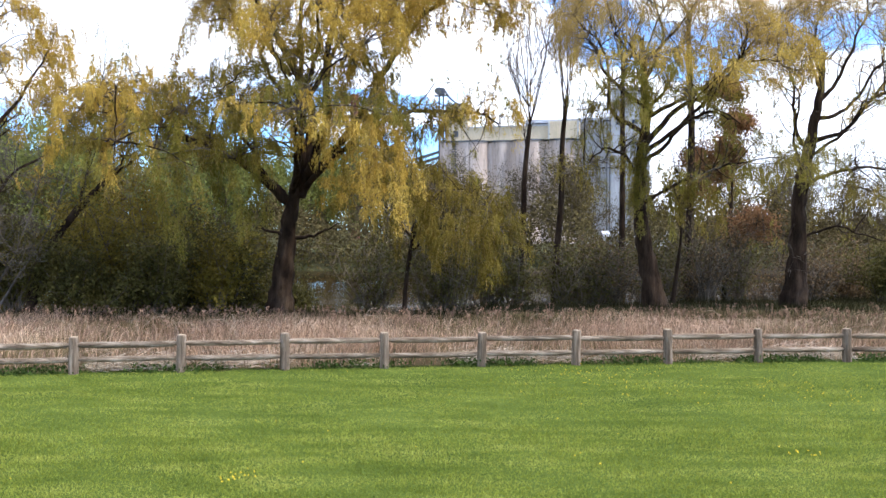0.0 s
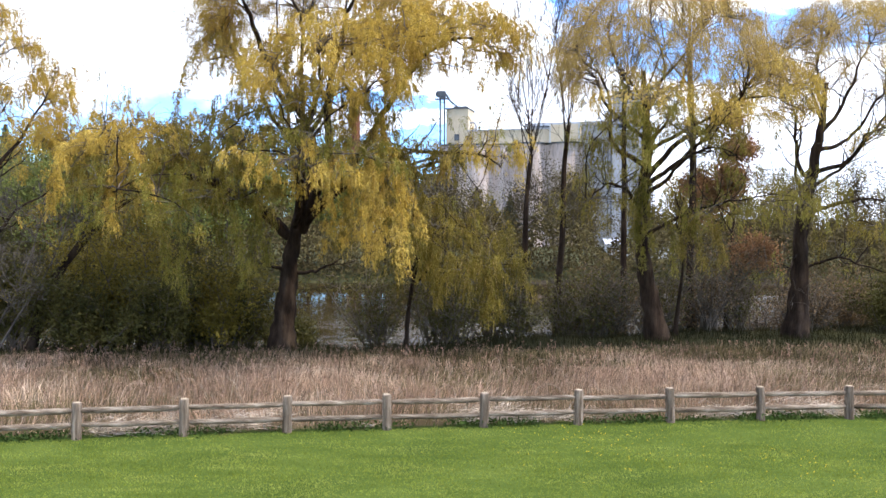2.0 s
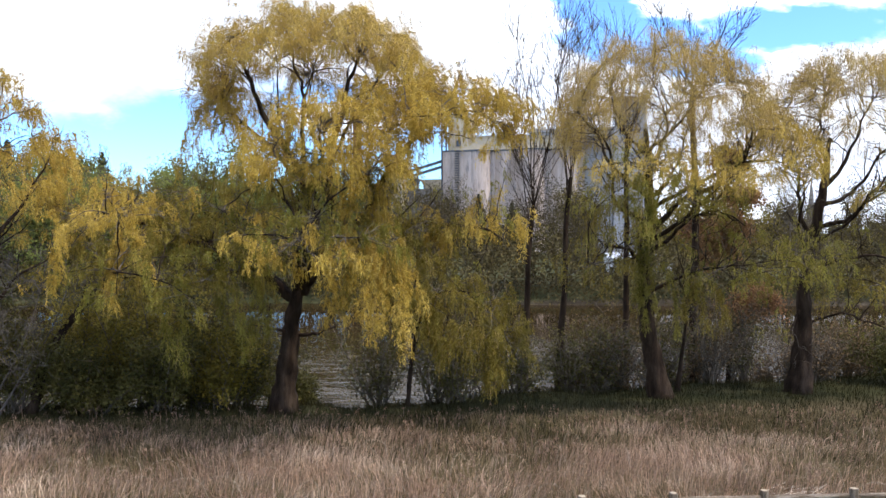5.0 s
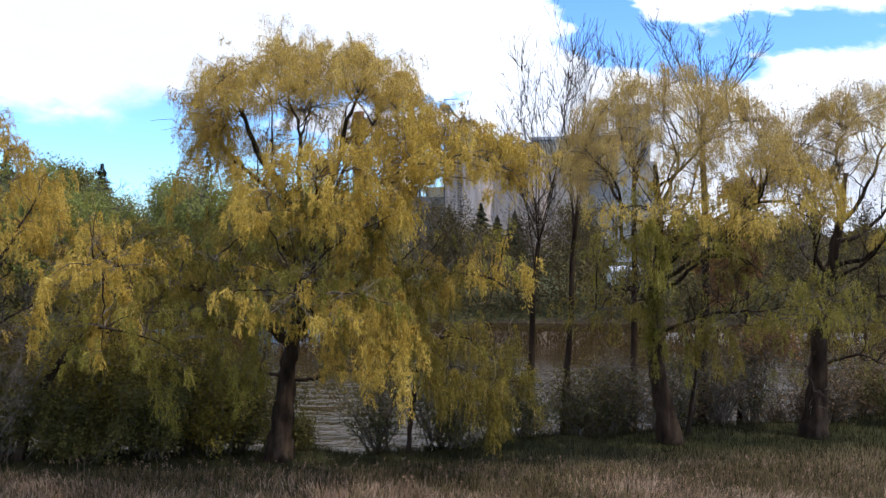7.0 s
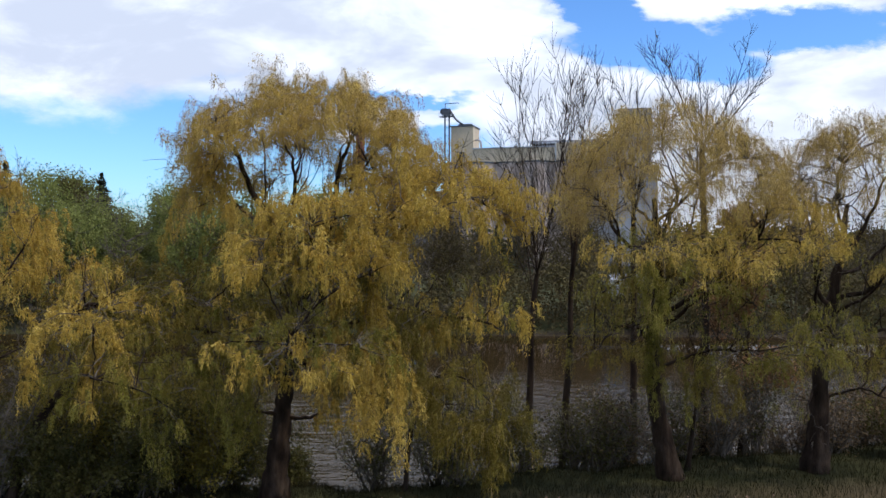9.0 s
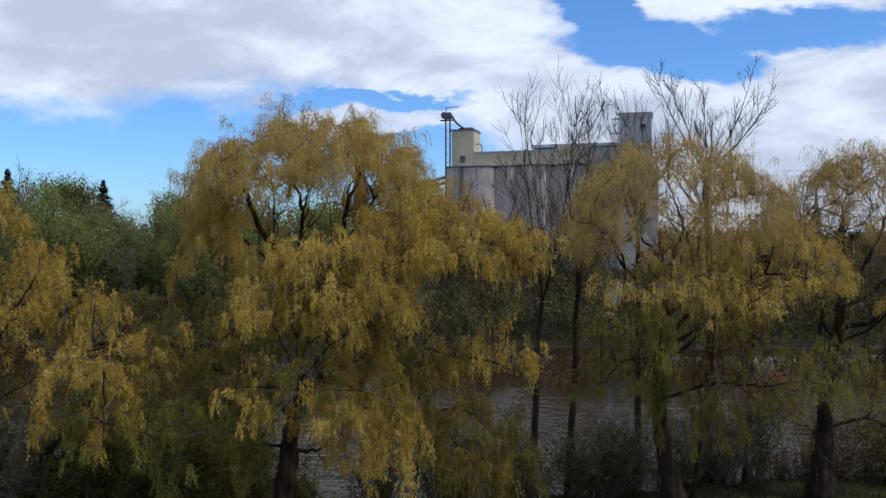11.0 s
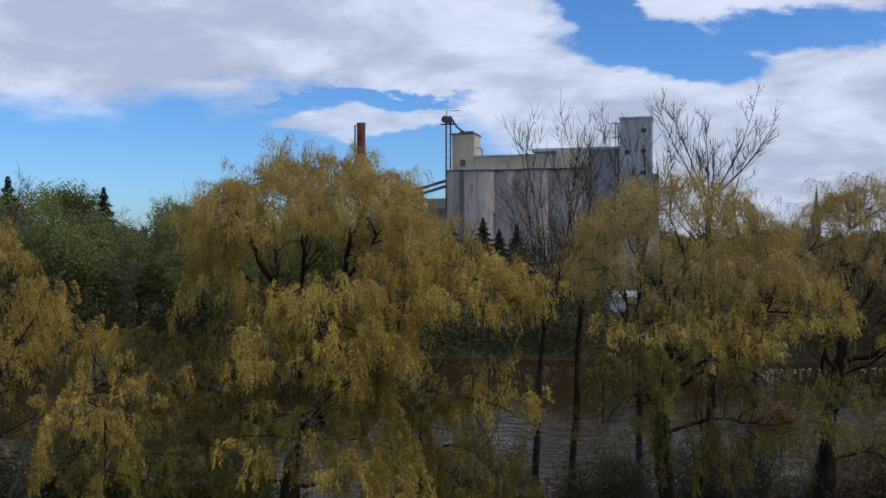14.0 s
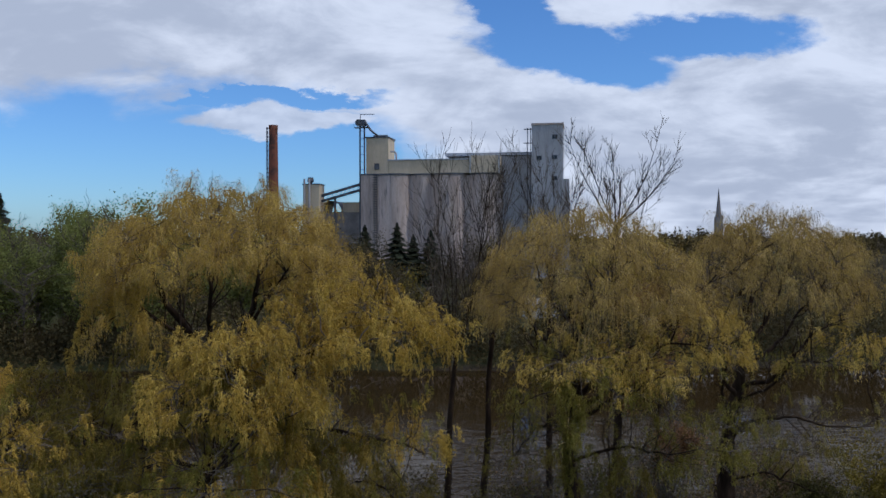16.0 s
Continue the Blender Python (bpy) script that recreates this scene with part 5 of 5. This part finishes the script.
def works_yard():
    # brick chimney
    t0 = works_thing("chimney", -30.5, 0, "tall round chimney of old red brick with iron bands", "chimney")
    b = Build()
    zs = np.linspace(0, 50.2, 12)
    b.tube([(0, 0, z) for z in zs], np.linspace(2.1, 1.42, 12), 20)
    part("shaft", b, BRICK, t0)
    b = Build()
    b.tube([(0, 0, 49.0), (0, 0, 50.4)], [1.55, 1.55], 20, cap=True)
    part("rim", b, BRICK, t0)
    b = Build()
    for u in (-0.35, 0.15):
        b.box((-1.95 + u * 0.2, -1.0 + u, 3), (-1.75 + u * 0.2, -0.9 + u, 49.5))
    for z in np.arange(4, 49.5, 1.5):
        b.box((-2.0, -1.4, z), (-1.5, -0.7, z + 0.55))
    part("ladder", b, SLATE, t0)
    # small transfer tower with conveyor bridge
    t1 = works_thing("transfer_tower", -20.0, 0, "small tan transfer tower with ducts on top", "tower")
    b = Build()
    b.box((0, 0, 0), (5.6, 6, 31.0))
    part("tower_wall", b, TAN, t1)
    b = Build()
    b.box((-0.2, -0.2, 31.0), (5.8, 6.2, 31.4))
    part("tower_roof", b, SLATE, t1)
    for u in (0.7, 2.4):
        b = Build()
        b.tube([(u, -0.6, 8), (u, -0.6, 33)], [0.35, 0.35], 10, cap=True)
        part("duct", b, GREYCLAD, t1)
    b = Build()
    b.tube([(2.0, 2, 31.4), (2.0, 2, 32.4), (2.0, 2, 33.6)], [0.5, 1.2, 0.9], 12, cap=True)
    part("cyclone", b, STEEL, t1)
    t2 = works_thing("conveyor_bridge", -14.2, 2.5, "sloping blue-grey conveyor bridge between the tower and the silos", "conveyor")
    for dz, m, nm in ((0.0, STEEL, "lower_gallery"), (1.9, STEEL, "upper_gallery")):
        b = Build()
        b.tube([(0, 0, 25.6 + dz), (14.4, 0, 29.6 + dz)], [0.62, 0.62], 4, cap=True, twist=math.pi / 4)
        part(nm, b, m, t2)
    b = Build()
    for u in np.arange(0.5, 14, 1.5):
        b.tube([(u, -0.5, 25.7 + u * 0.278), (u + 0.7, -0.5, 27.6 + u * 0.278)], [0.08, 0.08], 4)
    part("lattice", b, STEEL, t2, kind="stuff")
    b = Build()
    b.box((4.4, -0.5, 0), (5.0, 0.5, 26.6))
    part("bridge_leg", b, STEEL, t2)
    t3 = works_thing("works_building", -16.0, 6, "low dark works building with a curved metal roof", "building")
    b = Build()
    b.box((0, 0, 0), (15.6, 14, 22.0))
    part("wall", b, STONE, t3)
    b = Build()
    for k in range(9):
        a0, a1 = math.pi * k / 9, math.pi * (k + 1) / 9
        b.quads([[(3.9 - 3.9 * math.cos(a0), -0.3, 22 + 4 * math.sin(a0)), (3.9 - 3.9 * math.cos(a1), -0.3, 22 + 4 * math.sin(a1)), (3.9 - 3.9 * math.cos(a1), 14, 22 + 4 * math.sin(a1)), (3.9 - 3.9 * math.cos(a0), 14, 22 + 4 * math.sin(a0))]])
    b.box((0, -0.2, 22.0), (7.8, 14, 22.2))
    part("roof", b, SLATE, t3)
    b = Build()
    b.box((7.6, 2, 22.0), (15.0, 13, 25.5))
    part("upper_storey", b, TAN, t3)
    # low white shed and parked trailers across the river
    for x, y, w, h in ((25, 143, 5, 2.6), (33, 146, 4, 2.6)):
        t4 = thing("storage_shed", (x, y, float(ground_z(x, y)) - 0.1), "low white shed among trees across the river", "shed", "white sheds")
        b = Build()
        b.box((0, 0, 0), (w, 5, h))
        part("wall", b, WHITE, t4)
        b = Build()
        b.quads([[(-0.3, -0.3, h), (w + 0.3, -0.3, h), (w + 0.3, 2.5, h + 0.9), (-0.3, 2.5, h + 0.9)], [(-0.3, 2.5, h + 0.9), (w + 0.3, 2.5, h + 0.9), (w + 0.3, 5.3, h), (-0.3, 5.3, h)]])
        part("roof", b, ROOF, t4)
    # church spire on the horizon
    x, y = 470.0, 1150.0
    t5 = thing("church_spire", (x, y, float(ground_z(x, y)) - 0.2), "distant dark church spire above the treetops", "church")
    b = Build()
    b.tube([(0, 0, 38), (0, 0, 46), (0, 0, 62), (0, 0, 80)], [4.6, 3.5, 1.9, 0.15], 8, twist=math.pi / 8)
    part("spire", b, STONE, t5)
    b = Build()
    b.box((-4.6, -4.6, 0), (4.6, 4.6, 40))
    part("belfry", b, STONE, t5)
    for sx in (-1, 1):
        b = Build()
        b.tube([(sx * 4, -4, 38), (sx * 4, -4, 49)], [0.9, 0.05], 6)
        part("pinnacle", b, SLATE, t5)


elevator()
works_yard()


# ---- fence ----
def fence():
    r = np.random.default_rng(91)
    t0 = thing("post_and_rail_fence", (0, float(fence_y(0)), 0), "weathered grey-brown log fence with two rails between lawn and meadow", "fence")
    y0 = float(fence_y(0))
    xs = [-8.93 + 2.40 * k for k in range(-7, 17)]
    tops = []
    for x in xs:
        y, z = float(fence_y(x)) - y0, float(ground_z(x, fence_y(x)))
        b = Build()
        rad = 0.115 * r.uniform(0.94, 1.06)
        h = 0.88 + r.normal(0, 0.012)
        lx, ly = r.normal(0, 0.012, 2)
        zs = [-0.2, 0, 0.3, 0.6, h - 0.035, h - 0.01, h]
        rr = [rad * 1.02, rad * 1.02, rad, rad * 0.98, rad * 0.97, rad * 0.93, rad * 0.80]
        b.tube([(x + lx * q, y + ly * q, z + q) for q in zs], rr, 14, cap=True)
        p = part("post", b, LOG, t0, smooth=True)
        b = Build()
        b.tube([(x + lx * h, y + ly * h, z + h - 0.012), (x + lx * h, y + ly * h, z + h + 0.004)], [rad * 0.80, rad * 0.74], 14, cap=True)
        part("cut_face", b, LOGCUT, p, "pale sawn post top")
        tops.append((x, y, z))
    for (xa, ya, za), (xb, yb, zb) in zip(tops, tops[1:]):
        for h, rad in ((0.69, 0.070), (0.33, 0.068)):
            b = Build()
            t = np.array([0.0, 0.045, 0.075, 0.2, 0.4, 0.6, 0.8, 0.925, 0.955, 1.0])
            n = len(t)
            P = np.stack([xa + (xb - xa) * t, ya + (yb - ya) * t + r.normal(0, 0.004, n), za + h + (zb - za) * t + r.normal(0, 0.003, n) - 0.012 * np.sin(np.pi * t) + r.normal(0, 0.008)], 1)
            R = rad * r.uniform(0.92, 1.08) * np.array([0.55, 0.62, 0.95, 1.0, 1.02, 1.0, 1.0, 0.95, 0.62, 0.55]) * r.uniform(0.985, 1.015, n)
            b.tube(P, R, 12, cap=True)
            part("rail", b, RAIL, t0, smooth=True)


fence()


# ---- grasses ----
def grasses():
    r = np.random.default_rng(55)
    # tall dry meadow strip
    b, st = Build(), Build()
    n = 62000
    x = r.uniform(-22, 22, n)
    f = fence_y(x) + 0.25
    y = f + (35.0 + 0.05 * x - f) * r.random(n) ** 0.85
    patch = np.sin(x * 0.9 + 1.3 * np.sin(y * 0.7)) * np.sin(y * 0.8 + 0.5 * x)
    h = r.uniform(0.45, 1.0, n) * (0.85 + 0.22 * patch) * (0.8 + 0.2 * step(0.2, 2.5, y - f)) * (1 - 0.5 * step(25, 33, y))
    z = ground_z(x, y)
    S = np.stack([x, y, z - 0.02], 1)
    way = 1.6 * np.sin(0.5 * x + 0.35 * y) + 1.1 * np.sin(0.23 * x - 0.9 * y)
    lean = r.normal(0, 0.36, (n, 2)) + 0.42 * np.stack([np.cos(way), np.sin(way)], 1)
    a = r.uniform(0, np.pi, n)
    W = np.stack([np.cos(a), np.sin(a), np.zeros(n)], 1) * r.uniform(0.004, 0.011, n)[:, None]
    M = S + np.stack([lean[:, 0] * h * 0.35, lean[:, 1] * h * 0.35, h * 0.6], 1)
    E = S + np.stack([lean[:, 0] * h, lean[:, 1] * h, h * (1 - 0.25 * np.hypot(lean[:, 0], lean[:, 1]))], 1)
    V = np.stack([S - W, S + W, M + W * 0.8, M - W * 0.8, E], 1)
    old = np.sin(x * 0.55 + 2.0 * np.sin(y * 0.4)) * np.sin(y * 0.6 + 1.0) + r.normal(0, 0.5, n) + 0.5 * step(25.5, 31, y) + 1.1 * step(31, 34.5, y) > 0.6
    for sel, mat, nm, lab in ((~old, STRAW, "meadow_grass", "tall dry tan meadow grass behind the fence"), (old, OLDGRASS, "old_grass", "green-brown older grass among the dry meadow")):
        b = Build()
        k = np.arange(int(sel.sum()))[:, None] * 5
        b.add(V[sel], k + np.array([0, 1, 2, 3]), k + np.array([3, 2, 4]))
        part(nm, b, mat, None, lab, kind="stuff")
    n = 1700
    x = r.uniform(-22, 22, n)
    y = fence_y(x) + 0.4 + (35.0 - fence_y(x)) * r.random(n)
    h = r.uniform(0.6, 1.1, n) * (1 - 0.45 * step(25, 33, y))
    S = np.stack([x, y, ground_z(x, y) - 0.02], 1)
    E = S + np.stack([r.normal(0, 0.10, n), r.normal(0, 0.10, n), h], 1)
    a = r.uniform(0, np.pi, n)
    W = np.stack([np.cos(a), np.sin(a), np.zeros(n)], 1) * 0.006
    st.quads(np.stack([S - W, S + W, E + W * 0.6, E - W * 0.6], 1))
    for q in range(7):
        st.quads(leaf_cards(r, E + np.stack([r.normal(0, 0.03, n), r.normal(0, 0.03, n), r.uniform(-0.14, 0.03, n)], 1), 0.07, 0.016, -0.3))
    part("dead_flower_stalks", st, STEM, None, "dark seed stalks standing in the meadow grass", kind="stuff")
    # bleached straw pressed flat behind the fence
    fl = Build()
    n = 11000
    x = r.uniform(-20, 20, n)
    q = r.random(n)
    y = fence_y(x) + 0.15 + 2.2 * q ** 1.3
    keep = np.sin(x * 0.8 + 0.6) + 0.7 * np.sin(x * 2.1) + 0.5 * np.sin(y * 2.0 + x) + r.normal(0, 0.45, n) > 0.15 + 0.8 * q
    x, y = x[keep], y[keep]
    n = len(x)
    a = r.normal(0.3, 0.6, n) + np.where(r.random(n) < 0.5, np.pi, 0)
    ln = r.uniform(0.25, 0.7, n)
    S = np.stack([x, y, ground_z(x, y) + 0.03 + 0.20 * r.random(n)], 1)
    D = np.stack([np.cos(a) * ln, np.sin(a) * ln * 0.6, r.normal(0.02, 0.10, n)], 1)
    W = np.stack([-np.sin(a), np.cos(a), np.full(n, 0.6)], 1) * r.uniform(0.005, 0.010, n)[:, None]
    fl.quads(np.stack([S - W, S + W, S + D + W * 0.4, S + D - W * 0.4], 1))
    part("flattened_straw", fl, BLEACHED, None, "bleached straw lying flat behind the fence", kind="stuff")
    # pale bent stalks lying in the meadow
    p = Build()
    for _ in range(130):
        x = r.uniform(-16, 16)
        y = fence_y(x) + r.uniform(0.4, 8.0)
        a, ln = r.uniform(0, 2 * np.pi), r.uniform(0.6, 1.5)
        q, c = r.uniform(0.3, 1.0), np.array([math.cos(a), math.sin(a) * 0.6, 0])
        s = np.array([x, y, float(ground_z(x, y))])
        P = spline([s, s + c * ln * 0.25 + np.array([0, 0, q * ln * 0.7]), s + c * ln * 0.7 + np.array([0, 0, q * ln * 0.75]), s + c * ln + np.array([0, 0, q * ln * 0.45])], 8)
        p.tube(P, np.linspace(0.007, 0.003, 8), 4)
    part("bent_stalk_litter", p, LOGCUT, None, "pale dead stalks bent over in the meadow", kind="stuff")
    # green weeds at the foot of the fence
    w = Build()
    n = 9000
    x = r.uniform(-16, 16, n)
    x = x[np.sin(x * 1.7) + 0.6 * np.sin(x * 4.1 + 1) + r.normal(0, 0.5, n) > -0.1]
    n = len(x)
    y = fence_y(x) + r.normal(0.12, 0.16, n)
    P = np.stack([x, y, ground_z(x, y) + r.random(n) ** 2 * 0.16], 1)
    w.quads(leaf_cards(r, P, 0.10, 0.022, -0.8))
    part("fence_weeds", w, WEED, None, "low green weeds along the foot of the fence", kind="stuff")
    # mown lawn
    g = Build()
    n = 270000
    y = 9.2 * 2.42 ** r.random(n)
    x = r.uniform(-1, 1, n) * (0.56 * y + 0.5)
    keep = y < fence_y(x) + 0.1
    x, y = x[keep], y[keep]
    n = len(x)
    S = np.stack([x, y, ground_z(x, y) - 0.005], 1)
    a = r.uniform(0, np.pi, n)
    W = np.stack([np.cos(a), np.sin(a), np.zeros(n)], 1) * r.uniform(0.005, 0.010, n)[:, None]
    h = r.uniform(0.02, 0.042, n) * (1 + 0.35 * np.sin(x * 1.1) * np.sin(y * 1.4 + x)) * np.where(r.random(n) < 0.2, 1.7, 1.0)
    E = S + np.stack([r.normal(0, 0.028, n), r.normal(0, 0.028, n), h], 1)
    g.tris(np.stack([S - W, S + W, E], 1))
    part("lawn_grass", g, BLADE, None, "short mown green lawn grass", kind="stuff")
    # grass along the bank under the trees, their shade darkened into its colour
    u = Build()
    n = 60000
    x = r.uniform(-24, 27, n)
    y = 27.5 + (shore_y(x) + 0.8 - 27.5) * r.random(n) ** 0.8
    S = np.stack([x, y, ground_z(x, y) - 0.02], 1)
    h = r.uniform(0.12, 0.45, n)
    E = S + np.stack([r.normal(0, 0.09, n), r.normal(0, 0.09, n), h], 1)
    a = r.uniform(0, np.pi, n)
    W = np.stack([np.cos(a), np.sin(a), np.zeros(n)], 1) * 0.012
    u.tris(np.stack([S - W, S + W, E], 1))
    part("bank_grass", u, BANKGRASS, None, "rough olive bank grass with tree shade in its colour", kind="stuff")
    # dandelions in the lawn
    d = Build()
    n = 240
    cx = np.concatenate([r.normal(2.8, 0.9, 60), r.normal(4.8, 2.0, 60), r.normal(-2.9, 0.14, 18), r.uniform(-9, 10, 25), r.normal(5.3, 0.2, 12), r.normal(7.6, 1.2, 40)])
    cy = np.concatenate([r.normal(20.2, 0.6, 60), r.normal(18.3, 0.8, 60), r.normal(11.3, 0.2, 18), r.uniform(11, 20.5, 25), r.normal(12.7, 0.15, 12), r.normal(18.0, 0.7, 40)])
    for x, y in zip(cx, cy):
        if y > fence_y(x) - 0.2:
            continue
        q = r.uniform(0.007, 0.015)
        z = float(ground_z(x, y)) + r.uniform(0.04, 0.075)
        d.tube([(x, y, z - 0.008), (x, y, z), (x, y, z + 0.010)], [q * 0.4, q, q * 0.55], 7, cap=True)
    part("dandelions", d, YELLOW, None, "yellow dandelion heads scattered in the lawn", kind="stuff")


grasses()
